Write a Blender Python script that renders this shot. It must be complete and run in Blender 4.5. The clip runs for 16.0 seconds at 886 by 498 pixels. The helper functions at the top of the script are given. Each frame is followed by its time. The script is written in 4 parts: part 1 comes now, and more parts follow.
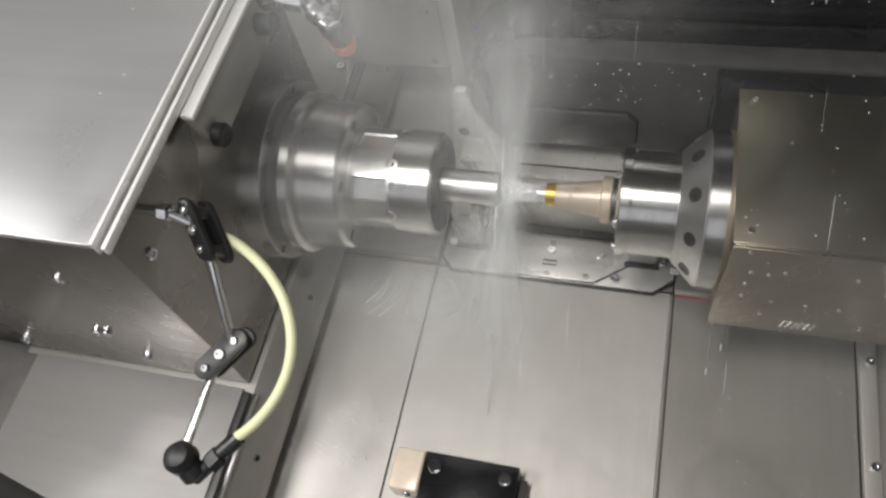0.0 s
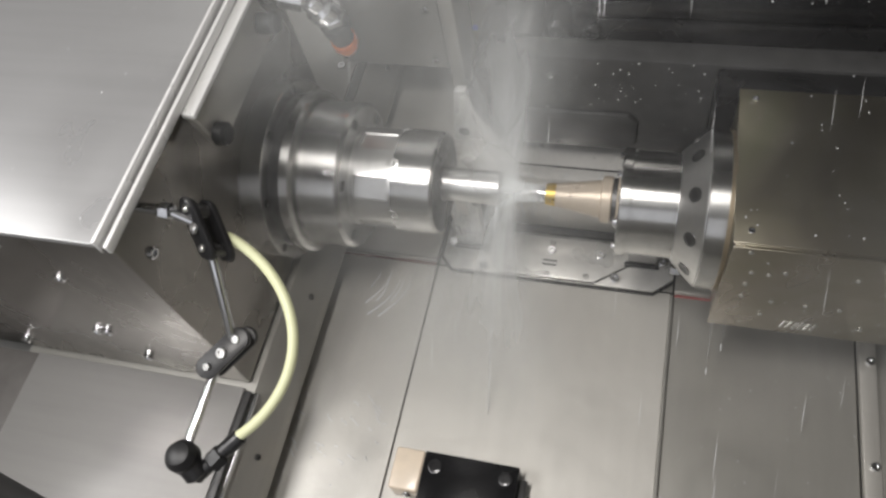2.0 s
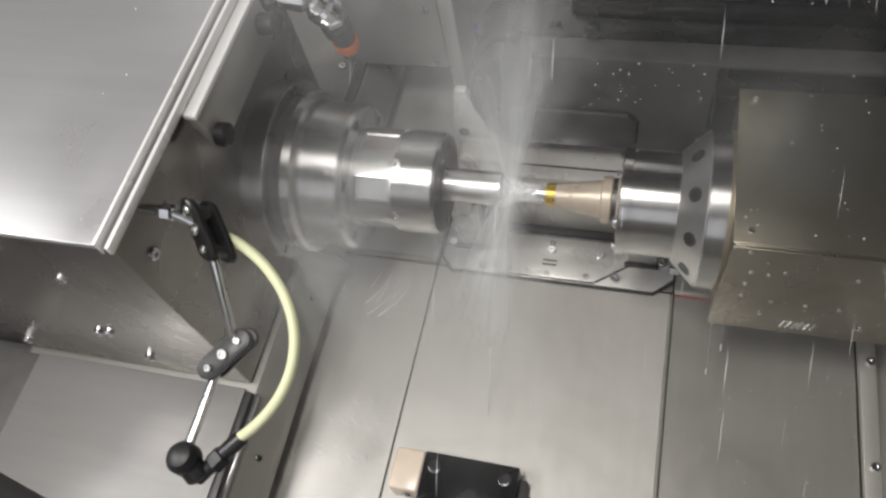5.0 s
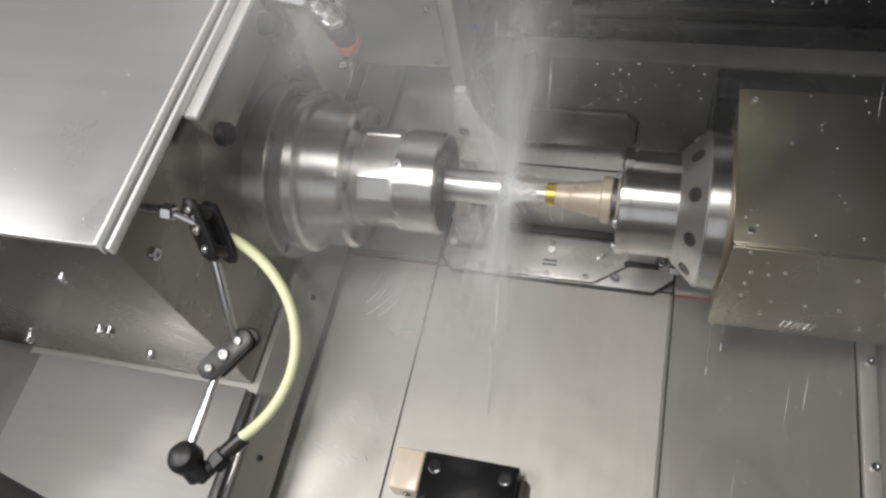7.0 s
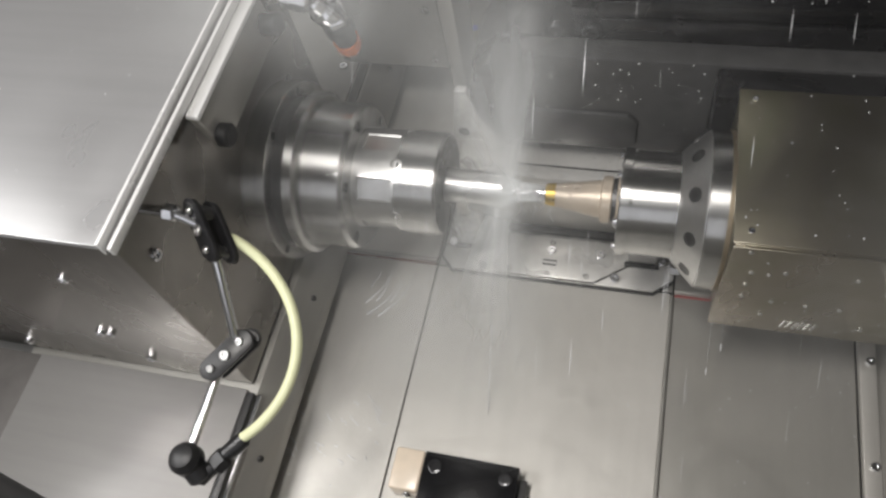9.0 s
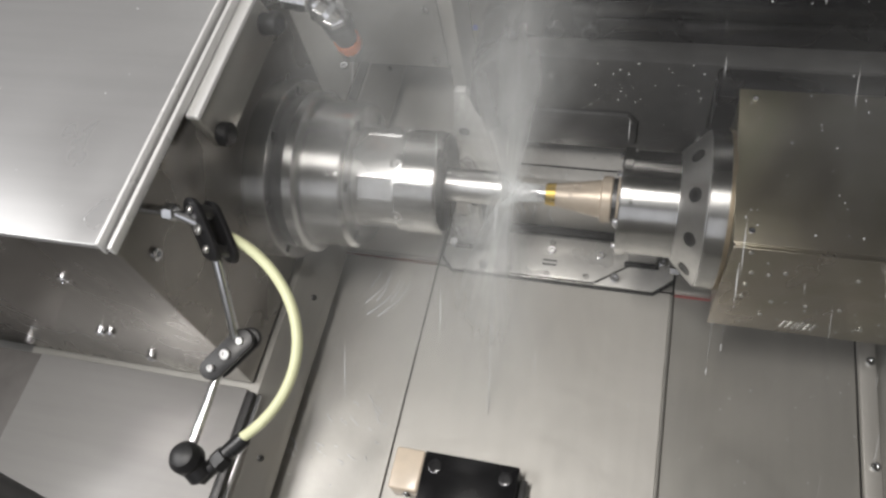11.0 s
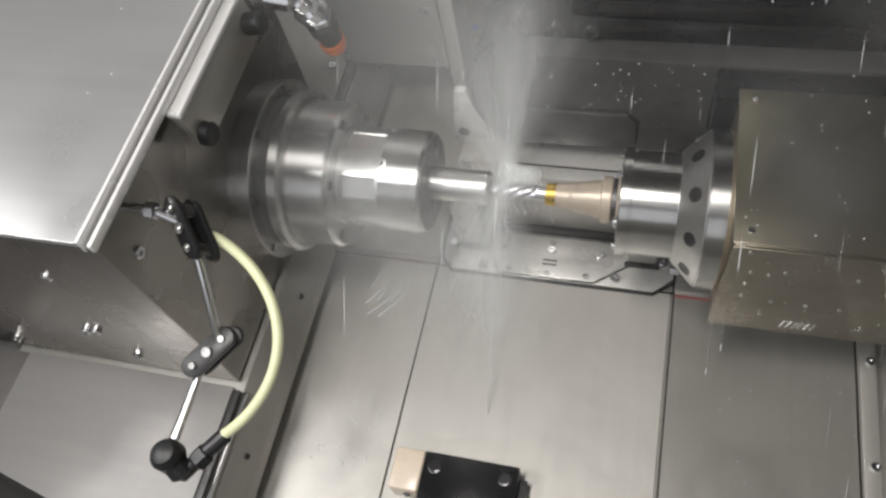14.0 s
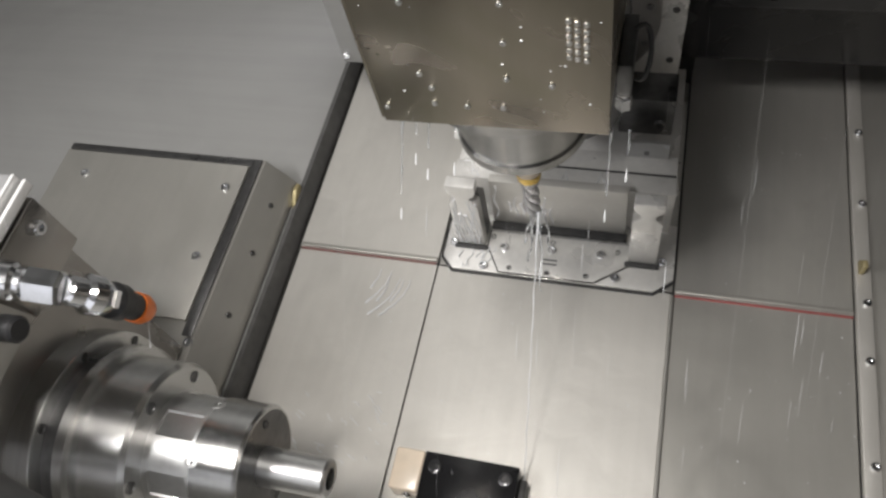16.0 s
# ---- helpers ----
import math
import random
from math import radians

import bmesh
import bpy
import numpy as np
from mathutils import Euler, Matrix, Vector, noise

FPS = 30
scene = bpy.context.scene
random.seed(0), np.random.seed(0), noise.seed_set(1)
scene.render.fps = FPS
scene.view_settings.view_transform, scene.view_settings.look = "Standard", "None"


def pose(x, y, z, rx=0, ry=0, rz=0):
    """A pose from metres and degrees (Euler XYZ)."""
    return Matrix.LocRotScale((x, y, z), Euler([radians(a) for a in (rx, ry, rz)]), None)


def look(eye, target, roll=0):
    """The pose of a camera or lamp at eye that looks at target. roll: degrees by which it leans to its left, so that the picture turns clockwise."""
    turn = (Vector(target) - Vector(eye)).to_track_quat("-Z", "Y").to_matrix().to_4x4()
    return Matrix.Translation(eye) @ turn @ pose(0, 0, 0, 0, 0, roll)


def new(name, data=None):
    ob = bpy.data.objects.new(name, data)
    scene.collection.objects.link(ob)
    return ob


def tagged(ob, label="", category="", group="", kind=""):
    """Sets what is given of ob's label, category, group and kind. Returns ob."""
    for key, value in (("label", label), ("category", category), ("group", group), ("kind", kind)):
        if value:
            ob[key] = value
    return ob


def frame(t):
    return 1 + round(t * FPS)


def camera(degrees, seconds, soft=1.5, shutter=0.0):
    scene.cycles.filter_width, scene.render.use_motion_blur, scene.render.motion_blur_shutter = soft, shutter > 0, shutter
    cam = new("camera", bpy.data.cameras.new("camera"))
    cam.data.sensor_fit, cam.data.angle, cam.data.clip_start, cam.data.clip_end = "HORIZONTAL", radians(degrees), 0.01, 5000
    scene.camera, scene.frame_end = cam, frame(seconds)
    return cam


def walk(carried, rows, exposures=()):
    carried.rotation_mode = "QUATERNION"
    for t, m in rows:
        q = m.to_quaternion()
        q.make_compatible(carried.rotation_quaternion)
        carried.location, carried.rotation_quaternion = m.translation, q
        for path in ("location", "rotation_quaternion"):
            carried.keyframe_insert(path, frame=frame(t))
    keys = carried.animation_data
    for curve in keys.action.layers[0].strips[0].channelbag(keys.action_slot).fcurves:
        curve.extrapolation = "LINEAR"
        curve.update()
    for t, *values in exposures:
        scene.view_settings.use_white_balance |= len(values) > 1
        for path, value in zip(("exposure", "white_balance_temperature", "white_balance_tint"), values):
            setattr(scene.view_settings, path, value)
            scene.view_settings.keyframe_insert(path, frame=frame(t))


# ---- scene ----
cam = camera(60.70, 16.0, soft=2.6, shutter=0.5)
CAMERA_POSE = Matrix(((0.96493, -0.11252, 0.23740, 0.0),
                      (0.21468, 0.85700, -0.46673, 0.0),
                      (-0.15105, 0.50130, 0.85162, 1.15),
                      (0, 0, 0, 1)))
walk(cam, [(0.0, CAMERA_POSE), (16.0, CAMERA_POSE)],
     exposures=[(0.0, 0.0), (13.7, 0.0), (14.4, 0.11), (15.2, 0.15), (15.6, 0.20), (16.0, 0.40)])

# ---- light: the machine's work lamps behind the front door, and a dim hall ----
world = bpy.data.worlds.new("hall")
scene.world = world
world.use_nodes = True
world.node_tree.nodes["Background"].inputs[0].default_value = (0.86, 0.86, 0.90, 1)
world.node_tree.nodes["Background"].inputs[1].default_value = 0.90


def area_lamp(name, eye, target, sx, sy, watts, color):
    data = bpy.data.lights.new(name, "AREA")
    data.shape, data.size, data.size_y, data.energy, data.color = "RECTANGLE", sx, sy, watts, color
    ob = new(name, data)
    ob.matrix_world = look(eye, target)
    return ob


area_lamp("work_lamp", (-0.33, 0.12, 1.85), (-0.20, 0.50, 0.10), 0.14, 0.55, 16.5, (1.0, 0.957, 0.915))
area_lamp("door_tube_light", (-1.04, 0.0, 1.36), (-0.40, 0.60, 0.12), 0.75, 0.20, 10.8, (1.0, 0.982, 0.975))


# ---- materials ----
def node_mat(name):
    m = bpy.data.materials.new(name)
    m.use_nodes = True
    return m, m.node_tree.nodes, m.node_tree.links, m.node_tree.nodes["Principled BSDF"]


def surface(name, color, metal=0.0, rough=0.5, spread=0.12, scale=18.0, stretch=(1, 1, 1), bump=0.05,
            stain=0.15, stain_scale=4.0, stain_color=None, rough_spread=0.12, coat=0.0, ripple=0.0):
    """Two scales of variation: fine grain along a direction, and broad stains; both drive colour, gloss and relief."""
    m, n, l, p = node_mat(name)
    tc = n.new("ShaderNodeTexCoord")
    mp = n.new("ShaderNodeMapping")
    mp.inputs["Scale"].default_value = stretch
    l.new(tc.outputs["Object"], mp.inputs["Vector"])
    fine = n.new("ShaderNodeTexNoise")
    fine.inputs["Scale"].default_value, fine.inputs["Detail"].default_value = scale, 6
    l.new(mp.outputs[0], fine.inputs["Vector"])
    broad = n.new("ShaderNodeTexNoise")
    broad.inputs["Scale"].default_value, broad.inputs["Detail"].default_value = stain_scale, 5
    broad.inputs["Distortion"].default_value = 0.6
    l.new(tc.outputs["Object"], broad.inputs["Vector"])
    ramp = n.new("ShaderNodeValToRGB")
    lo = [max(c * (1 - spread), 0) for c in color]
    hi = [min(c * (1 + spread), 1) for c in color]
    ramp.color_ramp.elements[0].position, ramp.color_ramp.elements[1].position = 0.3, 0.7
    ramp.color_ramp.elements[0].color, ramp.color_ramp.elements[1].color = (*lo, 1), (*hi, 1)
    l.new(fine.outputs["Fac"], ramp.inputs[0])
    mask = n.new("ShaderNodeMapRange")
    mask.inputs["From Min"].default_value, mask.inputs["From Max"].default_value = 0.45, 0.75
    mask.inputs["To Max"].default_value = stain
    l.new(broad.outputs["Fac"], mask.inputs["Value"])
    mix = n.new("ShaderNodeMix")
    mix.data_type = "RGBA"
    sc = stain_color or [c * 0.45 for c in color]
    mix.inputs["B"].default_value = (*sc, 1)
    l.new(mask.outputs[0], mix.inputs["Factor"])
    l.new(ramp.outputs[0], mix.inputs["A"])
    l.new(mix.outputs["Result"], p.inputs["Base Color"])
    rr = n.new("ShaderNodeMapRange")
    rr.inputs["From Min"].default_value, rr.inputs["From Max"].default_value = 0.3, 0.7
    rr.inputs["To Min"].default_value = max(rough - rough_spread, 0.03)
    rr.inputs["To Max"].default_value = min(rough + rough_spread, 1)
    l.new(broad.outputs["Fac"], rr.inputs["Value"])
    l.new(rr.outputs[0], p.inputs["Roughness"])
    p.inputs["Metallic"].default_value = metal
    p.inputs["Coat Weight"].default_value = coat
    p.inputs["Coat Roughness"].default_value = 0.12
    if bump:
        b = n.new("ShaderNodeBump")
        b.inputs["Strength"].default_value, b.inputs["Distance"].default_value = bump, 0.002
        l.new(fine.outputs["Fac"], b.inputs["Height"])
        l.new(b.outputs[0], p.inputs["Normal"])
        if ripple:
            wave = n.new("ShaderNodeTexNoise")
            wave.inputs["Scale"].default_value, wave.inputs["Detail"].default_value, wave.inputs["Distortion"].default_value = 14, 3, 0.4
            l.new(tc.outputs["Object"], wave.inputs["Vector"])
            b2 = n.new("ShaderNodeBump")
            b2.inputs["Strength"].default_value, b2.inputs["Distance"].default_value = ripple, 0.006
            l.new(wave.outputs["Fac"], b2.inputs["Height"])
            l.new(b2.outputs[0], b.inputs["Normal"])
    return m


def turned(m, rough, aniso=0.85):
    """Fine turning grooves round the x axis: they spread a highlight along the axis only."""
    n, l = m.node_tree.nodes, m.node_tree.links
    p = n["Principled BSDF"]
    tan = n.new("ShaderNodeTangent")
    tan.direction_type, tan.axis = "RADIAL", "X"
    l.new(tan.outputs[0], p.inputs["Tangent"])
    p.inputs["Anisotropic"].default_value, p.inputs["Anisotropic Rotation"].default_value = aniso, 0.25
    for k in list(p.inputs["Roughness"].links):
        l.remove(k)
    p.inputs["Roughness"].default_value = rough
    return m


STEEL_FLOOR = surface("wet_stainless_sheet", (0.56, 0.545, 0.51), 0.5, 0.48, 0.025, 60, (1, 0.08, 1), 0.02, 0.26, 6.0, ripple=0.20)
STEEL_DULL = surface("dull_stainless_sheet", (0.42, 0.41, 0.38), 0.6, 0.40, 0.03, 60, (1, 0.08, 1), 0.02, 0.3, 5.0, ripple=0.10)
STEEL_COVER = surface("brushed_cover_sheet", (0.44, 0.44, 0.443), 0.55, 0.38, 0.03, 70, (0.06, 1, 1), 0.02, 0.15, 3.0)
FRONT_SHEET = surface("grey_cover_sheet", (0.37, 0.362, 0.352), 0.55, 0.42, 0.03, 70, (0.06, 1, 1), 0.02, 0.25, 4.0)
STEEL_FACE = surface("oily_dark_steel", (0.34, 0.325, 0.305), 0.88, 0.27, 0.05, 40, (1, 1, 0.1), 0.02, 0.3, 6.0)
TURNED = turned(surface("turned_steel", (0.56, 0.56, 0.55), 1.0, 0.25, 0.06, 240, (1, 0.02, 0.02), 0.0, 0.1, 9.0, rough_spread=0.05), 0.27)
MILLED = surface("milled_steel", (0.68, 0.67, 0.645), 0.4, 0.33, 0.05, 90, (1, 1, 1), 0.04, 0.2, 12.0)
SATIN = surface("satin_steel", (0.62, 0.62, 0.61), 1.0, 0.33, 0.05, 120, (1, 1, 1), 0.02, 0.12, 14.0, rough_spread=0.05)
DARK_STEEL = surface("dark_steel", (0.14, 0.14, 0.14), 0.9, 0.35, 0.15, 80, (1, 1, 1), 0.05, 0.2, 10.0)
# the green stain colour stands in for a green reflection on the sheets
OLIVE = surface("olive_sheet_green_reflection", (0.305, 0.274, 0.230), 0.94, 0.29, 0.04, 50, (0.08, 1, 1), 0.02, 0.42, 5.0, (0.145, 0.170, 0.065), ripple=0.10)
BLACK_PAINT = surface("black_oily_paint", (0.011, 0.011, 0.012), 0.0, 0.26, 0.2, 30, (1, 1, 1), 0.008, 0.3, 8.0, (0.022, 0.022, 0.022))
ARM_PAINT = surface("worn_charcoal_paint", (0.055, 0.055, 0.056), 0.0, 0.36, 0.2, 40, (1, 1, 1), 0.02, 0.4, 9.0, (0.065, 0.065, 0.063))
DISC = surface("dark_grey_cast_disc", (0.16, 0.152, 0.145), 0.4, 0.36, 0.1, 40, (1, 1, 1), 0.02, 0.3, 9.0)
BLACK_GLOSS = surface("black_glossy_steel", (0.05, 0.05, 0.052), 0.6, 0.20, 0.15, 60, (1, 0.05, 1), 0.03, 0.2, 9.0)
GAP_GREY = surface("dark_gap_grey", (0.085, 0.084, 0.082), 0.0, 0.5, 0.2, 50, (1, 1, 1), 0.06, 0.3, 10.0)
BLACK_RUBBER = surface("black_rubber", (0.032, 0.032, 0.032), 0.0, 0.55, 0.2, 60, (1, 1, 1), 0.08, 0.2, 12.0)
BLACK_PLASTIC = surface("black_plastic", (0.013, 0.013, 0.014), 0.0, 0.42, 0.2, 60, (1, 1, 1), 0.03, 0.2, 12.0)
HOSE = surface("milky_yellow_hose", (0.72, 0.74, 0.48), 0.0, 0.35, 0.06, 30, (1, 1, 1), 0.02, 0.15, 14.0, (0.6, 0.6, 0.33))
CHROME = surface("bright_zinc", (0.75, 0.76, 0.78), 1.0, 0.16, 0.05, 60, (1, 1, 1), 0.03, 0.1, 30.0)
CREAM = surface("cream_coated_holder", (0.50, 0.43, 0.35), 0.35, 0.38, 0.05, 90, (1, 1, 1), 0.02, 0.15, 30.0, (0.5, 0.42, 0.3))
GOLD = surface("gold_coating", (0.62, 0.43, 0.10), 0.9, 0.28, 0.08, 90, (1, 1, 1), 0.02, 0.1, 30.0)
CARBIDE = surface("carbide", (0.62, 0.62, 0.64), 0.9, 0.32, 0.06, 90, (1, 1, 1), 0.02, 0.1, 30.0)
ORANGE = surface("orange_plastic", (0.90, 0.20, 0.015), 0.0, 0.35, 0.05, 60, (1, 1, 1), 0.02, 0.1, 30.0)
RED = surface("red_seal", (0.30, 0.085, 0.08), 0.0, 0.45, 0.15, 60, (1, 1, 1), 0.05, 0.3, 20.0)
# left seal: darker and browner than the right one
RED_DULL = surface("dull_red_seal", (0.17, 0.075, 0.065), 0.0, 0.5, 0.15, 60, (1, 1, 1), 0.05, 0.3, 20.0)
BEIGE = surface("beige_plastic", (0.86, 0.73, 0.58), 0.0, 0.3, 0.06, 40, (1, 1, 1), 0.03, 0.35, 14.0, (0.5, 0.44, 0.36))
# pale, barely metallic colour stands in for shine on the edges and bracket
BRIGHT = surface("pale_highlight_steel", (0.76, 0.76, 0.75), 0.25, 0.3, 0.04, 60, (1, 0.1, 1), 0.02, 0.15, 12.0)
BRASS = surface("brass", (0.42, 0.36, 0.20), 0.6, 0.5, 0.1, 60, (1, 1, 1), 0.04, 0.2, 30.0)
BRASS_WORN = surface("worn_brown_band", (0.30, 0.25, 0.18), 0.8, 0.4, 0.1, 60, (1, 1, 1), 0.04, 0.2, 30.0)
SEAM = surface("dark_joint", (0.035, 0.034, 0.032), 0.2, 0.5, 0.2, 40, (1, 1, 1), 0.05, 0.2, 20.0)
BLUE = surface("blue_plug", (0.06, 0.12, 0.55), 0.1, 0.3, 0.1, 40, (1, 1, 1), 0.02, 0.1, 30.0)
WALL = surface("grey_enclosure_sheet", (0.36, 0.36, 0.352), 0.35, 0.45, 0.03, 50, (0.06, 1, 1), 0.02, 0.2, 3.0)
# white, opaque colour stands in for the glints on water
WATER = surface("water_glint_white", (0.80, 0.81, 0.82), 0.2, 0.12, 0.05, 60, (1, 1, 1), 0.0, 0.1, 30.0)
GREYMARK = surface("etched_mark", (0.13, 0.13, 0.13), 0.3, 0.5, 0.1, 50, (1, 1, 1), 0.02, 0.1, 20.0)


# ---- mesh helpers ----
def finish(name, bm, mat, parent=None, label="", smooth=24):
    me = bpy.data.meshes.new(name)
    bmesh.ops.recalc_face_normals(bm, faces=bm.faces)
    bm.to_mesh(me)
    bm.free()
    me.materials.append(mat)
    if smooth:
        me.set_sharp_from_angle(angle=radians(smooth))
    ob = new(name, me)
    if parent is not None:
        ob.parent = parent
    if label:
        ob["label"] = label
    return ob


def part(name, bm, mat, parent, label=""):
    return finish(name, bm, mat, parent, label)


def thing(name, label, category, group="", kind="", at=(0, 0, 0)):
    ob = new(name)
    ob.location = at
    ob.empty_display_size = 0.05
    return tagged(ob, label, category, group, kind)


def box(x0, x1, y0, y1, z0, z1, bevel=0.002, seg=2):
    bm = bmesh.new()
    bmesh.ops.create_cube(bm, size=1, matrix=Matrix.LocRotScale(
        ((x0 + x1) / 2, (y0 + y1) / 2, (z0 + z1) / 2), None, (abs(x1 - x0), abs(y1 - y0), abs(z1 - z0))))
    if bevel:
        bmesh.ops.bevel(bm, geom=bm.edges[:], offset=bevel, segments=seg, affect="EDGES", profile=0.5, clamp_overlap=True)
    return bm


def join(*bms):
    out = bmesh.new()
    for b in bms:
        me = bpy.data.meshes.new("tmp")
        b.to_mesh(me)
        b.free()
        out.from_mesh(me)
        bpy.data.meshes.remove(me)
    return out


def lathe(profile, seg=64, axis="x", center=(0, 0, 0), close=True):
    """A turned body from (along, radius) pairs about an axis through center."""
    bm = bmesh.new()
    rings = []
    for a, r in profile:
        ring = []
        for k in range(seg):
            c, s = math.cos(2 * math.pi * k / seg) * r, math.sin(2 * math.pi * k / seg) * r
            v = {"x": (a, c, s), "y": (c, a, s), "z": (c, s, a)}[axis]
            ring.append(bm.verts.new((v[0] + center[0], v[1] + center[1], v[2] + center[2])))
        rings.append(ring)
    for r0, r1 in zip(rings, rings[1:]):
        for k in range(seg):
            bm.faces.new((r0[k], r0[(k + 1) % seg], r1[(k + 1) % seg], r1[k]))
    for fc in bm.faces:
        fc.smooth = True
    if close:
        bm.faces.new(rings[0])
        bm.faces.new(rings[-1])
    return bm


def prism(points, axis, a0, a1, bevel=0.0):
    """A plate of polygon outline, from a0 to a1 along the axis (outline in the two other axes, in order)."""
    bm = bmesh.new()

    def place(p, a):
        return {"x": (a, p[0], p[1]), "y": (p[0], a, p[1]), "z": (p[0], p[1], a)}[axis]
    v0 = [bm.verts.new(place(p, a0)) for p in points]
    v1 = [bm.verts.new(place(p, a1)) for p in points]
    bm.faces.new(v0)
    bm.faces.new(v1)
    n = len(points)
    for k in range(n):
        bm.faces.new((v0[k], v0[(k + 1) % n], v1[(k + 1) % n], v1[k]))
    bmesh.ops.recalc_face_normals(bm, faces=bm.faces)
    if bevel:
        bmesh.ops.bevel(bm, geom=bm.edges[:], offset=bevel, segments=2, affect="EDGES", profile=0.5, clamp_overlap=True)
    return bm


def tube(points, radius, seg=16):
    """A round tube through points."""
    bm = bmesh.new()
    pts = [Vector(p) for p in points]
    rings = []
    up = Vector((0.3, 0.2, 1)).normalized()
    for i, p in enumerate(pts):
        t = (pts[min(i + 1, len(pts) - 1)] - pts[max(i - 1, 0)]).normalized()
        a = t.cross(up).normalized()
        b = t.cross(a).normalized()
        r = radius[i] if isinstance(radius, (list, tuple)) else radius
        rings.append([bm.verts.new(p + (a * math.cos(2 * math.pi * k / seg) + b * math.sin(2 * math.pi * k / seg)) * r) for k in range(seg)])
    for r0, r1 in zip(rings, rings[1:]):
        for k in range(seg):
            bm.faces.new((r0[k], r0[(k + 1) % seg], r1[(k + 1) % seg], r1[k]))
    for fc in bm.faces:
        fc.smooth = seg > 8
    bm.faces.new(rings[0])
    bm.faces.new(rings[-1])
    return bm


def rod(p, q, r, seg=20, chamfer=0.1):
    p, q = Vector(p), Vector(q)
    d = (q - p)
    c = min(r * 2 * chamfer, d.length * 0.2)
    u = d.normalized()
    return tube([p, p + u * c, q - u * c, q], [r - c, r, r, r - c], seg)


def cap_screw(name, parent, at, axis=(0, 0, 1), r=0.0065, h=0.006, mat=None):
    """A socket-head screw: knurled head with a hexagonal socket."""
    bm = bmesh.new()
    prof = [(0, r), (h * 0.8, r), (h, r * 0.85), (h, r * 0.5), (h * 0.45, r * 0.5)]
    rings = []
    for i, (a, rad) in enumerate(prof):
        n = 18
        rings.append([bm.verts.new((math.cos(2 * math.pi * k / n) * rad, math.sin(2 * math.pi * k / n) * rad, a)) for k in range(n)])
    for r0, r1 in zip(rings, rings[1:]):
        for k in range(18):
            bm.faces.new((r0[k], r0[(k + 1) % 18], r1[(k + 1) % 18], r1[k]))
    bm.faces.new(rings[-1])
    q = Vector(axis).normalized().to_track_quat("Z", "Y").to_matrix().to_4x4()
    bmesh.ops.transform(bm, matrix=Matrix.Translation(at) @ q, verts=bm.verts)
    return part(name, bm, mat or CHROME, parent)


def hole(parent, at, axis, r, depth=0.0015, name="bolt_hole"):
    """A dark countersunk bolt recess: a ring with a sunken floor."""
    bm = lathe([(0.0, r), (0.0012, r), (0.0012, r * 0.82), (0.0002, r * 0.78)], 20, "z")
    q = Vector(axis).normalized().to_track_quat("Z", "Y").to_matrix().to_4x4()
    bmesh.ops.transform(bm, matrix=Matrix.Translation(at) @ q, verts=bm.verts)
    return part(name, bm, DARK_STEEL, parent)


# ---- the enclosure ----
def panel(name, x0, x1, y0, y1, z, mat, label, parent, gap=0.0015):
    return part(name, box(x0 + gap, x1 - gap, y0 + gap, y1 - gap, z - 0.004, z, 0.0008, 1), mat, parent, label)


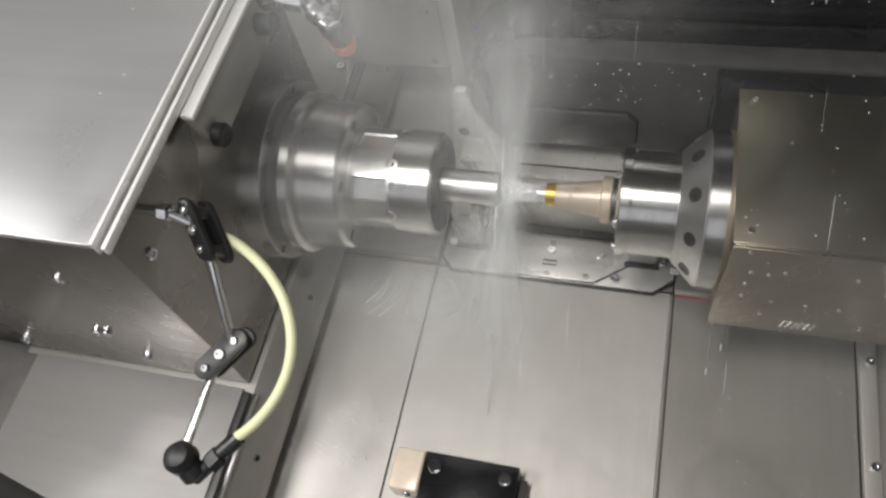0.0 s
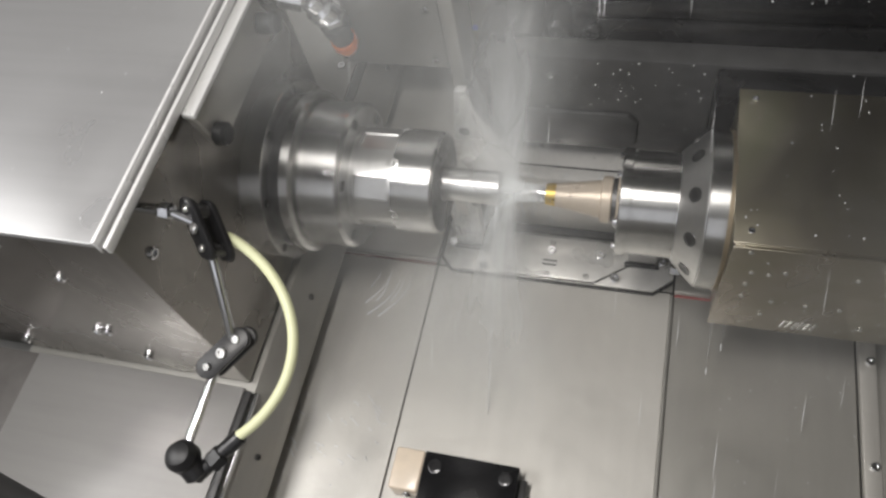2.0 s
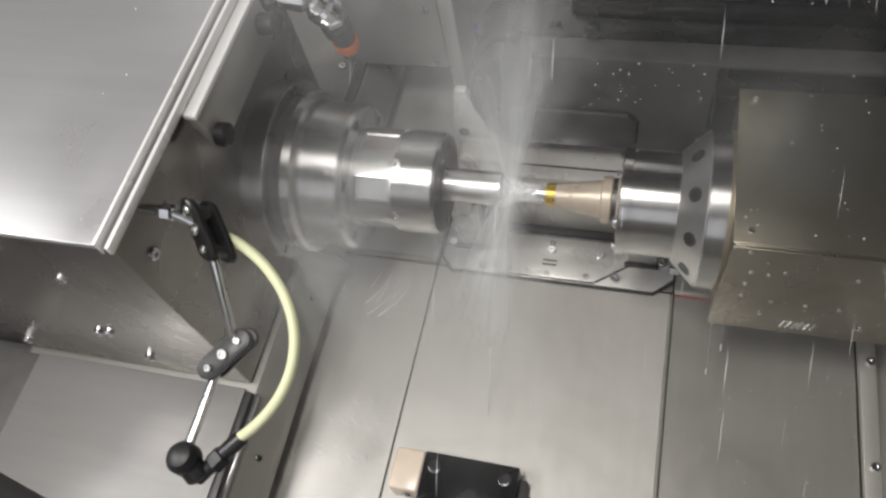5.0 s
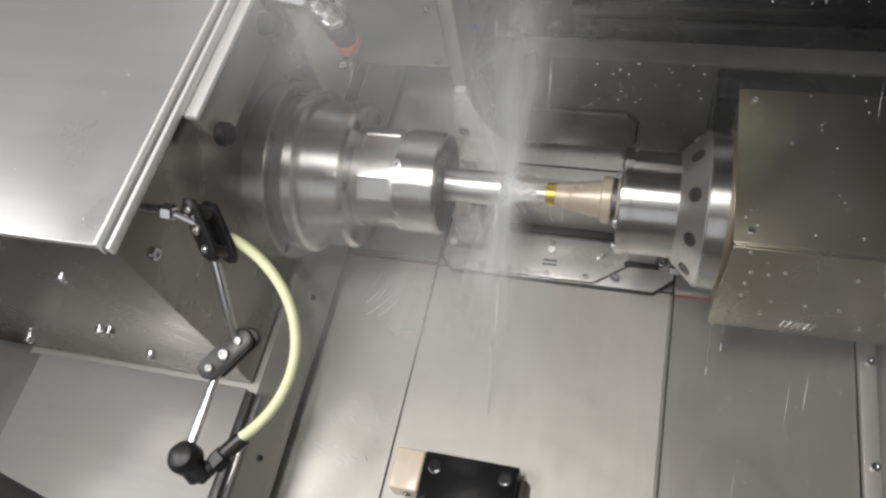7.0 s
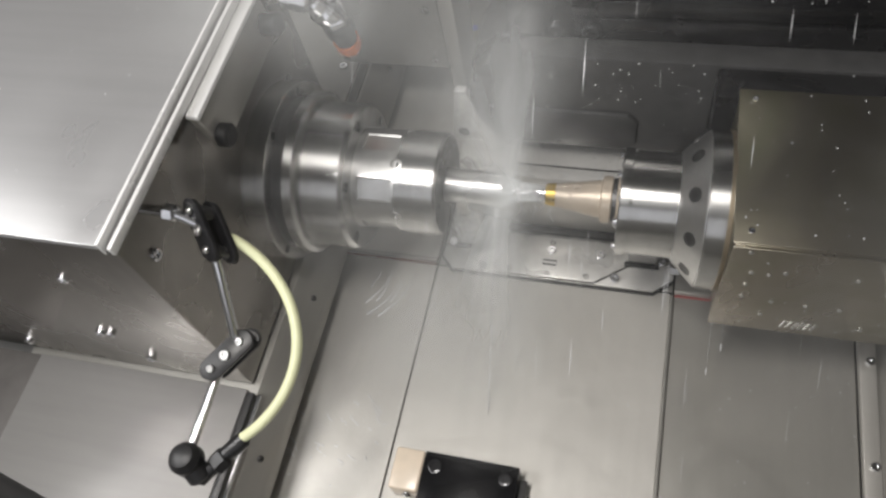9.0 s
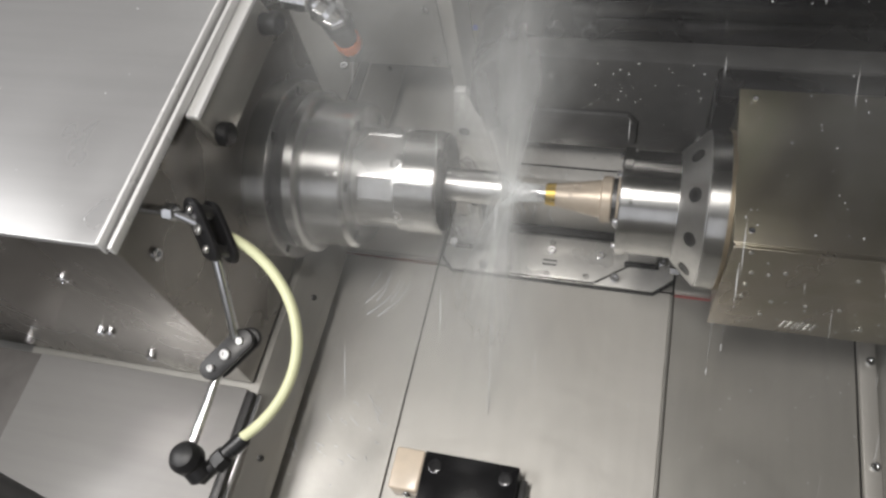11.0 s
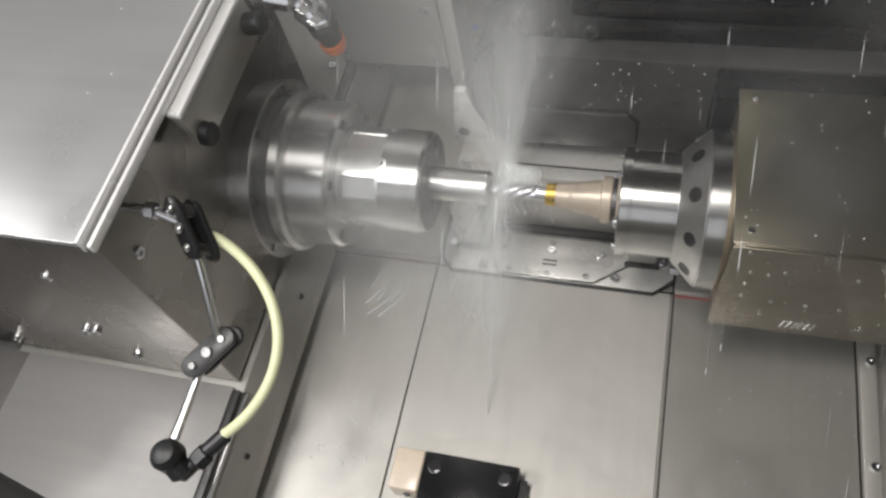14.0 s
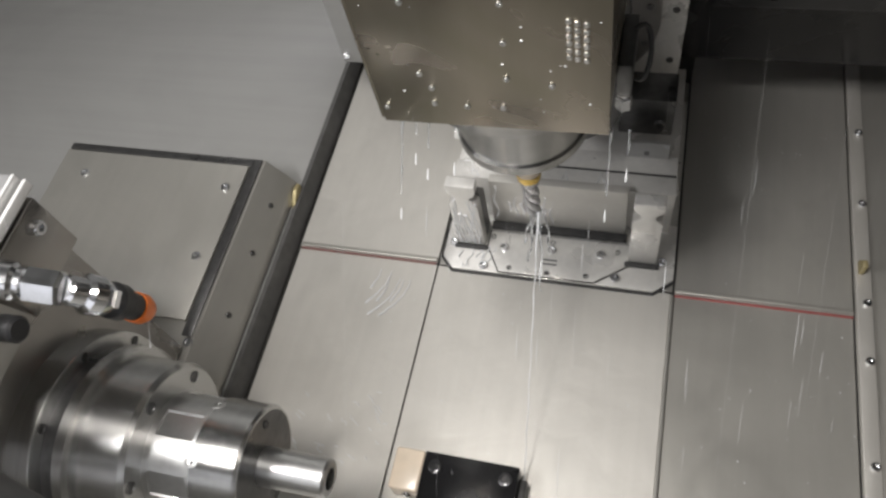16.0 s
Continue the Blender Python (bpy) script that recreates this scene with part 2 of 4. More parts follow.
def enclosure():
    floor = finish("floor", box(-1.7, 0.75, -0.9, 1.42, -0.06, -0.006, 0), SEAM)
    tagged(floor, "steel machine floor of bolted wet sheets", "floor", kind="structure")
    panel("floor_sheet", -0.322, 0.075, -0.85, 0.598, 0, STEEL_FLOOR, "bright wet stainless sheet", floor)
    panel("floor_sheet", -0.588, -0.322, -0.85, 0.600, -0.0015, STEEL_FLOOR, "bright wet stainless sheet", floor)
    panel("floor_sheet", -0.588, -0.322, 0.600, 1.058, 0.002, STEEL_FLOOR, "", floor)
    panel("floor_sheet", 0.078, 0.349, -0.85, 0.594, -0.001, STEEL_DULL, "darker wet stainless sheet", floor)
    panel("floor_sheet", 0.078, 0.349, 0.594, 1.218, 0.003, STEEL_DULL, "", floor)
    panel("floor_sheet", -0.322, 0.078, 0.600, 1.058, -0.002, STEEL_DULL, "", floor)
    part("seam_lip", box(0.0735, 0.0785, -0.85, 0.594, -0.003, 0.004, 0.0015), STEEL_DULL, floor, "folded sheet edge")
    part("red_seal", box(-0.584, -0.326, 0.5975, 0.6010, -0.003, 0.0025, 0.001), RED_DULL, floor, "red sealing strip")
    part("red_seal", box(0.080, 0.348, 0.5915, 0.5950, -0.003, 0.0025, 0.001), RED, floor, "red sealing strip")
    part("seal_lip", box(-0.584, -0.324, 0.602, 0.610, 0.0, 0.006, 0.002), STEEL_DULL, floor)
    part("seal_lip", box(0.080, 0.348, 0.597, 0.605, 0.0, 0.006, 0.002), STEEL_DULL, floor)
    rail = part("edge_rail", box(0.350, 0.3735, -0.85, 1.218, -0.004, 0.010, 0.002), STEEL_FLOOR, floor, "bright screwed edge rail")
    for y in (0.10, 0.36, 0.518, 0.615, 0.80, 0.95):
        cap_screw("screw", rail, (0.3645, y, 0.010), r=0.0065)
    bm = prism([(-0.006, 0.0), (0.016, 0.0), (0.016, 0.008), (0.006, 0.026), (-0.006, 0.026)], "x", 0.354, 0.362, 0.0012)
    bmesh.ops.translate(bm, vec=(0, 0.672, 0.010), verts=bm.verts)
    part("brass_lug", bm, BRASS, floor, "small brass lug")
    # the raised way cover on which the headstock slides
    way = finish("way_cover", box(-1.7, -0.607, -0.85, 1.38, -0.006, 0.030, 0.003), WALL)
    tagged(way, "plain grey sliding steel way cover", "way cover", kind="structure")
    # added strip whose dark colour stands in for the shaded gap beside the cover
    part("gap_strip", prism([(-0.613, 0.0302), (-0.612, 0.033), (-0.604, 0.033), (-0.593, 0.004), (-0.593, -0.004), (-0.6065, -0.004), (-0.6065, 0.0302)], "y", -0.85, 1.056), GAP_GREY, way, "dark grey strip in place of the shaded gap")
    # walls
    back = finish("wall_back", box(-0.560, -0.325, 0.944, 0.975, 0.132, 1.9, 0.002), WALL)
    tagged(back, "grey sheet-steel rear cover hanging above the floor", "wall", kind="structure")
    part("wall_sheet", box(-0.5625, -0.357, 0.938, 0.944, 0.130, 1.88, 0.0015), WALL, back)
    part("wall_sheet", box(-0.353, -0.325, 0.938, 0.944, 0.130, 1.88, 0.0015), WALL, back)
    for x, z in ((-0.378, 0.150), (-0.378, 0.270), (-0.552, 0.150)):
        cap_screw("screw", back, (x, 0.938, z), (0, -1, 0), 0.007)
    right_back = finish("wall_back_right", join(box(-0.60, 0.0795, 1.06, 1.085, -0.05, 1.9, 0.002), box(0.0815, 0.78, 1.22, 1.245, -0.05, 1.9, 0.002), box(0.070, 0.0805, 1.087, 1.218, -0.05, 1.9, 0.002)), BLACK_PAINT)
    tagged(right_back, "black rear way-cover wall", "wall", kind="structure")
    left_back = finish("wall_back_left", box(-1.75, -0.59, 1.38, 1.42, -0.05, 1.9, 0.002), WALL)
    tagged(left_back, "grey far rear wall", "wall", kind="structure")
    # the unseen right sheet is dark to darken what the metal parts reflect
    for name, dims, mat in (("wall_right", (0.75, 0.80, -0.9, 1.25, -0.06, 1.9), STEEL_FACE),
                            ("wall_left", (-1.76, -1.70, -0.9, 1.42, -0.06, 1.9), WALL),
                            ("ceiling", (-1.76, 0.80, -0.96, 1.42, 1.9, 1.94), WALL)):
        tagged(finish(name, box(*dims, 0.002), mat), "plain grey enclosure sheet", "wall" if name != "ceiling" else "ceiling", kind="structure")
    front = finish("wall_front", join(box(-1.76, 0.80, -0.96, -0.90, -0.06, 0.80, 0.002), box(-1.76, 0.80, -0.96, -0.90, 1.78, 1.9, 0.002),
                                      box(-1.76, -1.30, -0.96, -0.90, 0.802, 1.778, 0.002), box(0.50, 0.80, -0.96, -0.90, 0.802, 1.778, 0.002)), WALL)
    tagged(front, "grey sheet-steel door wall round a wide window", "wall", kind="structure")
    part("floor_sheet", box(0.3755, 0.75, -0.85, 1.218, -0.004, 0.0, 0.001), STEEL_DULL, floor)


# ---- the headstock on its saddle: poses are for its place at 14.5 s ----
AY, AZ = 0.601, 0.251
FALL = Vector((0.03, -0.72, -0.69)).normalized()   # the way that coolant falls
XF = -0.550


def headstock():
    hs = thing("headstock", "stainless-clad lathe headstock with turned collet chuck on its saddle", "headstock")
    P_ = lambda name, bm, mat, label="": part(name, bm, mat, hs, label)
    # saddle
    sad = P_("saddle", prism([(-0.955, 0.034), (-0.500, 0.034), (-0.505, 0.050), (-0.542, 0.106), (-0.955, 0.106)], "y", -0.35, 1.155, 0.003), STEEL_DULL, "grey-brown steel saddle")
    part("cover_plate", box(-0.950, -0.566, 0.825, 1.134, 0.106, 0.113, 0.0015), STEEL_DULL, sad, "screwed top plate")
    part("edge_strip", box(-0.564, -0.546, 0.80, 1.150, 0.1065, 0.111, 0.0015), DARK_STEEL, sad)
    part("edge_strip", box(-0.950, -0.546, 1.137, 1.152, 0.1065, 0.110, 0.0015), DARK_STEEL, sad)
    for x, y in ((-0.885, 1.082), (-0.592, 1.082), (-0.592, 0.940), (-0.890, 0.940), (-0.548, 0.790)):
        cap_screw("screw", sad, (x, y, 0.113 if y > 0.8 else 0.106), r=0.008)
    for y in (1.08, 0.98, 0.86, 0.72, 0.60, 0.47, 0.33, 0.20, 0.12):
        cap_screw("screw", sad, (-0.5195, y, 0.072), (0.83, 0, 0.55), 0.005, 0.003, DARK_STEEL)
    lug = prism([(-0.024, -0.018), (0.002, -0.020), (0.022, -0.006), (0.022, 0.020), (0.004, 0.024), (-0.024, 0.004)], "x", -0.5015, -0.494, 0.0015)
    bmesh.ops.translate(lug, vec=(0, 1.128, 0.026), verts=lug.verts)
    lug = part("brass_lug", lug, BRASS, sad, "small brass lug")
    for y in (1.118, 1.140):
        hole(lug, (-0.4938, y, 0.026), (1, 0, 0), 0.0035)
    fp = P_("front_cover", box(-0.927, -0.556, -0.35, 0.289, 0.106, 0.114, 0.002), FRONT_SHEET, "brushed steel front cover plate")
    # added sheet that keeps the area left of the cover dark
    part("side_sheet", box(-1.15, -0.929, -0.35, 0.289, 0.1065, 0.109, 0.001), DISC, fp, "dark grey-brown side sheet")
    part("side_rail", box(-0.553, -0.541, -0.35, 0.284, 0.1065, 0.119, 0.002), DARK_STEEL, fp)
    part("side_rail", box(-0.538, -0.532, -0.35, 0.284, 0.1065, 0.113, 0.001), CHROME, fp)
    # housing: front wall, face wall, top cover
    P_("housing", box(-1.15, XF, 0.298, 0.78, 0.1145, 0.556, 0.003), STEEL_FACE, "dark oily steel housing")
    tc = P_("top_cover", box(-1.18, -0.5275, 0.274, 0.786, 0.566, 0.574, 0.0015), STEEL_COVER, "bright brushed top cover")
    part("cover_frame", box(-1.17, XF + 0.012, 0.284, 0.782, 0.556, 0.5665, 0.001), STEEL_DULL, tc)
    part("edge_trim", box(-0.5262, -0.5218, 0.274, 0.786, 0.557, 0.577, 0.0015), BRIGHT, tc, "bright folded edge")
    part("edge_groove", box(-0.5218, -0.5178, 0.275, 0.786, 0.557, 0.562, 0.0005), DARK_STEEL, tc)
    part("edge_trim", box(-0.5178, -0.5125, 0.275, 0.786, 0.556, 0.569, 0.0015), BRIGHT, tc)
    part("rating_plate", box(-0.603, -0.541, 0.725, 0.779, 0.574, 0.5755, 0.0005), WALL, tc, "blank pale rating plate")
    # guard plate on the face
    lp = P_("lip_plate", prism([(0.456, 0.546), (0.470, 0.478), (0.668, 0.480), (0.655, 0.546)], "x", -0.514, -0.500, 0.002), STEEL_DULL, "thick grey guard plate")
    part("bright_edge", box(-0.516, -0.498, 0.455, 0.655, 0.546, 0.5545, 0.003), BRIGHT, lp, "bright upper edge")
    part("spacer", box(XF + 0.001, -0.5145, 0.52, 0.54, 0.488, 0.508, 0.001), STEEL_FACE, lp)
    part("spacer", box(XF + 0.001, -0.5145, 0.60, 0.62, 0.488, 0.508, 0.001), STEEL_FACE, lp)
    part("knob", rod((-0.501, 0.4725, 0.502), (-0.484, 0.4725, 0.502), 0.0145), BLACK_PLASTIC, lp, "black plastic knob")
    part("knob", rod((-0.501, 0.638, 0.515), (-0.474, 0.638, 0.518), 0.0145), BLACK_PLASTIC, lp, "black plastic knob")
    nb = P_("nozzle_block", box(XF + 0.001, -0.512, 0.672, 0.776, 0.462, 0.550, 0.003), STEEL_FACE, "dark steel nozzle block")
    cap_screw("screw", nb, (-0.512, 0.751, 0.527), (1, 0, 0), 0.009, 0.008)
    # spindle flange and chuck
    c = (0, AY, AZ)
    fl = P_("flange", lathe([(XF, 0.136), (XF + 0.033, 0.136), (XF + 0.034, 0.135), (XF + 0.034, 0.118)], 96, "x", c), TURNED, "turned steel flange")
    part("groove_ring", lathe([(XF + 0.034, 0.117), (XF + 0.050, 0.117), (XF + 0.051, 0.113)], 96, "x", c), DARK_STEEL, fl)
    part("seal_ring", lathe([(XF + 0.050, 0.119), (XF + 0.053, 0.122), (XF + 0.066, 0.122), (XF + 0.070, 0.116)], 96, "x", c), TURNED, fl)
    for k in range(8):
        a = 2 * math.pi * (k + 0.3) / 8
        hole(fl, (XF + 0.0342, AY + 0.126 * math.cos(a), AZ + 0.126 * math.sin(a)), (1, 0, 0), 0.006)
    bd = P_("spindle_nose", lathe([(XF + 0.070, 0.106), (XF + 0.074, 0.109), (XF + 0.130, 0.109), (XF + 0.136, 0.104), (XF + 0.136, 0.076)], 96, "x", c), TURNED, "polished spindle nose")
    for k in range(6):
        a = 2 * math.pi * (k + 0.25) / 6
        hole(bd, (XF + 0.1362, AY + 0.092 * math.cos(a), AZ + 0.092 * math.sin(a)), (1, 0, 0), 0.0075)
    ch = P_("collet_chuck", lathe([(XF + 0.198, 0.0735), (XF + 0.2005, 0.0735), (XF + 0.2010, 0.0755), (XF + 0.256, 0.0755), (XF + 0.260, 0.0725), (XF + 0.260, 0.070)], 96, "x", c, False), TURNED, "turned collet chuck")
    part("chuck_face", lathe([(XF + 0.2596, 0.0710), (XF + 0.2596, 0.0255), (XF + 0.250, 0.0250)], 96, "x", c, False), DARK_STEEL, ch, "dark front face of the chuck")
    # the wrench zone: a round body with six flat milled pockets
    bm = bmesh.new()
    rings = []
    pockets = [radians(48 + 60 * k) for k in range(6)]
    for x, deep in ((0.136, 0), (0.1445, 0), (0.1450, 1), (0.1945, 1), (0.1950, 0), (0.199, 0)):
        ring = []
        for k in range(240):
            a = 2 * math.pi * k / 240
            r = 0.0735
            near = min(abs((a - p + math.pi) % (2 * math.pi) - math.pi) for p in pockets)
            if deep and near < radians(12.5):
                r = 0.0692 / math.cos(near)
            ring.append(bm.verts.new((XF + x, AY - r * math.sin(a), AZ + r * math.cos(a))))
        rings.append(ring)
    for r0, r1 in zip(rings, rings[1:]):
        for k in range(240):
            bm.faces.new((r0[k], r0[(k + 1) % 240], r1[(k + 1) % 240], r1[k]))
    for fc in bm.faces:
        fc.smooth = True
    part("pocket_ring", bm, SATIN, ch, "ring with milled wrench pockets")
    for p in pockets:
        a2 = p + radians(30)
        d = Vector((0, -math.sin(a2), math.cos(a2)))
        cap_screw("set_screw", ch, Vector((XF + 0.201, AY, AZ)) + d * 0.0738, d, 0.0085, 0.0022, SATIN)
    for k in range(3):
        a = 2 * math.pi * k / 3 + 0.7
        hole(ch, (XF + 0.2602, AY + 0.055 * math.cos(a), AZ + 0.055 * math.sin(a)), (1, 0, 0), 0.005)
    # coolant nozzle at the rear of the face
    n0, n1, n2, n3 = Vector((-0.514, 0.682, 0.535)), Vector((-0.452, 0.690, 0.514)), Vector((-0.437, 0.703, 0.475)), Vector((-0.4405, 0.722, 0.408))
    nz = P_("coolant_nozzle", join(rod(n0, n0.lerp(n1, 0.3), 0.021), rod(n0.lerp(n1, 0.28), n0.lerp(n1, 0.42), 0.0165), rod(n0.lerp(n1, 0.40), n1, 0.0205, 6),
                                   rod(n1, n1.lerp(n2, 0.6), 0.0165), rod(n1.lerp(n2, 0.45), n2, 0.0225, 28, 0.3), rod(n2, n2.lerp(n3, 0.2), 0.019, 6)), CHROME, "bright zinc hose fitting")
    part("swivel", join(rod(n2.lerp(n3, 0.18), n2.lerp(n3, 0.6), 0.021, 28, 0.2), rod(n2.lerp(n3, 0.58), n3, 0.0165)), BLACK_PLASTIC, nz, "black plastic swivel")
    part("nozzle_tip", lathe([(-0.006, 0.0180), (0.010, 0.0185), (0.020, 0.0150), (0.027, 0.0085), (0.028, 0.003)], 24, "z"), ORANGE, nz, "orange plastic nozzle tip").matrix_local = \
        look(n3, n2)
    tip = n3 + (n3 - n2).normalized() * 0.026
    part("nozzle_drip", tube([tip + FALL * (0.006 * i) for i in range(9)], [0.0013, 0.0009, 0.0006, 0.0006, 0.0007, 0.0005, 0.0006, 0.0006, 0.0009], 8), WATER, nz, "thin drip of coolant")
    # jointed arm with the flexible hose
    j0, j1, j2 = Vector((-0.472, 0.346, 0.499)), Vector((-0.4535, 0.2517, 0.381)), Vector((-0.465, 0.129, 0.370))
    P_("arm_bolt", join(rod((XF - 0.002, 0.352, 0.519), (-0.512, 0.352, 0.519), 0.006), rod((-0.513, 0.352, 0.519), (-0.498, 0.352, 0.518), 0.010, 6), rod((-0.50, 0.352, 0.518), (-0.478, 0.350, 0.505), 0.006)), CHROME, "zinc hex bolt")

    def link(at, along, n, length, gap=0.009):
        along, n = Vector(along).normalized(), Vector(n).normalized()
        side = n.cross(along).normalized()
        m = Matrix((along, side, n)).transposed().to_4x4()
        m.translation = at
        plates = []
        for z in (-gap - 0.0035, gap - 0.0035):
            pts = []
            for k in range(24):
                a = 2 * math.pi * k / 24
                pts.append((math.cos(a) * 0.014 + (length / 2 if math.cos(a) > 0 else -length / 2), math.sin(a) * 0.014))
            plates.append(prism(pts, "z", z, z + 0.007, 0.0012))
        bm = join(*plates)
        bmesh.ops.transform(bm, matrix=m, verts=bm.verts)
        lk = P_("clamp_link", bm, BLACK_PLASTIC, "black two-plate clamp link")
        for a, r in ((-length / 2, 0.0045), (0, 0.0065), (length / 2, 0.0045)):
            p = m @ Vector((a, 0, gap + 0.0035))
            cap_screw("clamp_screw", lk, p, n, r, 0.004, SATIN)
        for a in (-length / 2, length / 2):
            part("clamp_pin", rod(m @ Vector((a, 0, -gap)), m @ Vector((a, 0, gap)), 0.0075), DARK_STEEL, lk)
        return lk

    link(j0 + Vector((0.006, 0.002, -0.006)), (0.27, -0.45, -0.45), (-0.50, -0.40, 0.76), 0.046, 0.0115)
    link(j1, (0.45, 0.62, 0.1), (0.0, -0.45, 0.86), 0.044)
    P_("arm_rod", rod(j0 + Vector((0.010, -0.018, -0.025)), j1 + Vector((0.006, 0.010, 0.004)), 0.0055), CHROME, "polished arm rod")
    P_("arm_rod", rod(j1 + Vector((-0.008, -0.016, -0.003)), j2, 0.0055), CHROME, "polished arm rod")
    bj = lathe([(-0.019, 0.006), (-0.016, 0.013), (-0.007, 0.018), (0.007, 0.018), (0.016, 0.013), (0.019, 0.006)], 28, "z", j2)
    P_("ball_joint", bj, BLACK_PLASTIC, "black ball joint")
    e0, e1 = Vector((-0.450, 0.116, 0.350)), Vector((-0.4150, 0.1625, 0.361))
    P_("ball_joint_arm", join(rod(j2, e0, 0.014), rod(e0 + Vector((-0.004, -0.003, 0)), e1, 0.009), rod(e0.lerp(e1, 0.30), e0.lerp(e1, 0.62), 0.0125, 6), rod(e0.lerp(e1, 0.7), e1 + Vector((0.004, 0.003, 0.001)), 0.0095)), BLACK_PLASTIC, "black jointed hose clamp")
    ctrl = [Vector((-0.4521, 0.3515, 0.4776)), Vector((-0.3994, 0.348, 0.4416)), Vector((-0.3234, 0.2753, 0.4098)), Vector((-0.3618, 0.1955, 0.3853)), Vector((-0.4184, 0.1601, 0.3623))]
    pts = []
    for i in range(33):
        t = i / 32
        b = [(1 - t) ** 4, 4 * t * (1 - t) ** 3, 6 * t * t * (1 - t) ** 2, 4 * t ** 3 * (1 - t), t ** 4]
        pts.append(sum((c_ * w for c_, w in zip(ctrl, b)), Vector()))
    P_("coolant_hose", tube(pts, 0.0062, 20), HOSE, "milky yellow flexible coolant hose")
    for at in ((-0.93, 0.298, 0.148), (-0.735, 0.298, 0.247), (-0.715, 0.298, 0.252), (-0.697, 0.298, 0.166), (-0.676, 0.298, 0.425)):
        cap_screw("screw", hs, at, (0, -1, 0), 0.007)
    cap_screw("screw", hs, (XF, 0.330, 0.455), (1, 0, 0), 0.008)
    return hs


def workpiece():
    wp = thing("workpiece_bar", "bright turned steel round bar held in the collet", "workpiece")
    c = (0, AY, AZ)
    part("bar", lathe([(XF + 0.20, 0.0245), (-0.2065, 0.0245), (-0.2035, 0.0215), (-0.2035, 0.0135), (-0.26, 0.0135), (-0.26, 0.0005)], 48, "x", c), SATIN, wp)
    return wp


# ---- the swivelling milling head ----
PIVOT = Vector((-0.17, 0.84, 0.268))


def milling_head():
    hd = thing("milling_head", "swivelling milling spindle head in olive sheet cladding", "milling head", at=PIVOT)
    off = Matrix.Translation(-PIVOT)

    def H(name, bm, mat, label="", parent=None):
        bmesh.ops.transform(bm, matrix=off, verts=bm.verts)
        return part(name, bm, mat, parent or hd, label)
    c = (0, AY, AZ)
    body = H("cladding_box", box(0.118, 0.345, 0.487, 0.722, AZ - 0.106, AZ + 0.104, 0.003), OLIVE, "wet sheet cladding with a green reflection in its tint")
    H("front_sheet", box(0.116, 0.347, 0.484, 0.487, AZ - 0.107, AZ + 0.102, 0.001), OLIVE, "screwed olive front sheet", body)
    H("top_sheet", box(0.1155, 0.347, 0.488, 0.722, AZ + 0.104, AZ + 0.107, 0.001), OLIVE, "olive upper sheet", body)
    for x, z in ((0.183, 0.055), (0.182, -0.021), (0.146, 0.048), (0.144, 0.018), (0.145, -0.015), (0.176, -0.059), (0.166, 0.047), (0.262, 0.056), (0.263, -0.023), (0.223, -0.022), (0.137, 0.095), (0.30, -0.07)):
        cap_screw("screw", body, Vector((x, 0.484, AZ + z)) - PIVOT, (0, -1, 0), 0.0026, 0.002, SATIN)
    for x, y in ((0.135, 0.505), (0.135, 0.705), (0.34, 0.505), (0.34, 0.705)):
        cap_screw("screw", body, Vector((x, y, AZ + 0.107)) - PIVOT, (0, 0, 1), 0.004, 0.003)
    # an unreadable embossed line of marks on the front sheet
    for k in range(6):
        for j, z in enumerate((-0.090, -0.083, -0.0765)):
            x = 0.205 + 0.0075 * k + 0.0015 * ((k * 3 + j) % 3)
            H("mark_bar", box(x, x + 0.0045, 0.4822, 0.4845, AZ + z, AZ + z + 0.0045, 0.001), SATIN, "", body)
    H("pipe_fitting", join(rod((0.300, 0.462, AZ + 0.068), (0.300, 0.484, AZ + 0.068), 0.015, 6), rod((0.300, 0.470, AZ + 0.068), (0.322, 0.462, AZ + 0.040), 0.011), rod((0.316, 0.464, AZ + 0.047), (0.324, 0.461, AZ + 0.037), 0.013, 6)), CHROME, "zinc pipe fitting", body)
    H("cable_loop", tube([(0.10 + 0.030 * math.cos(a), 0.600 + 0.012 * math.sin(2 * a), AZ - 0.118 - 0.016 * math.sin(a)) for a in np.linspace(0, math.pi, 13)], 0.0028, 10), BLACK_RUBBER, "thin black cable loop", body)
    H("hex_fitting", join(rod((0.060, 0.565, AZ - 0.113), (0.078, 0.565, AZ - 0.113), 0.0085, 6), rod((0.076, 0.565, AZ - 0.113), (0.092, 0.565, AZ - 0.113), 0.0055)), CHROME, "zinc hex fitting", body)
    H("fitting_bracket", box(0.088, 0.130, 0.553, 0.620, AZ - 0.120, AZ - 0.1065, 0.001), DARK_STEEL, "dark bracket", body)
    fr = H("spindle_flange", lathe([(0.116, 0.100), (0.1155, 0.107), (0.089, 0.107), (0.0875, 0.1055)], 96, "x", c), TURNED, "turned spindle flange")
    cone = H("bolt_ring", lathe([(0.0885, 0.1052), (0.0865, 0.1052), (0.058, 0.078), (0.055, 0.074), (0.055, 0.070)], 96, "x", c), SATIN, "conical bolt ring", fr)
    for k in range(10):
        a = 2 * math.pi * (k + 0.15) / 10
        n = Vector((-0.69, 0.72 * math.cos(a), 0.72 * math.sin(a)))
        b = lathe([(0.0, 0.0098), (0.0008, 0.0098), (0.0008, 0.0082), (-0.004, 0.0080), (-0.004, 0.0050), (0.0, 0.0046), (0.0, 0.002)], 20, "z")
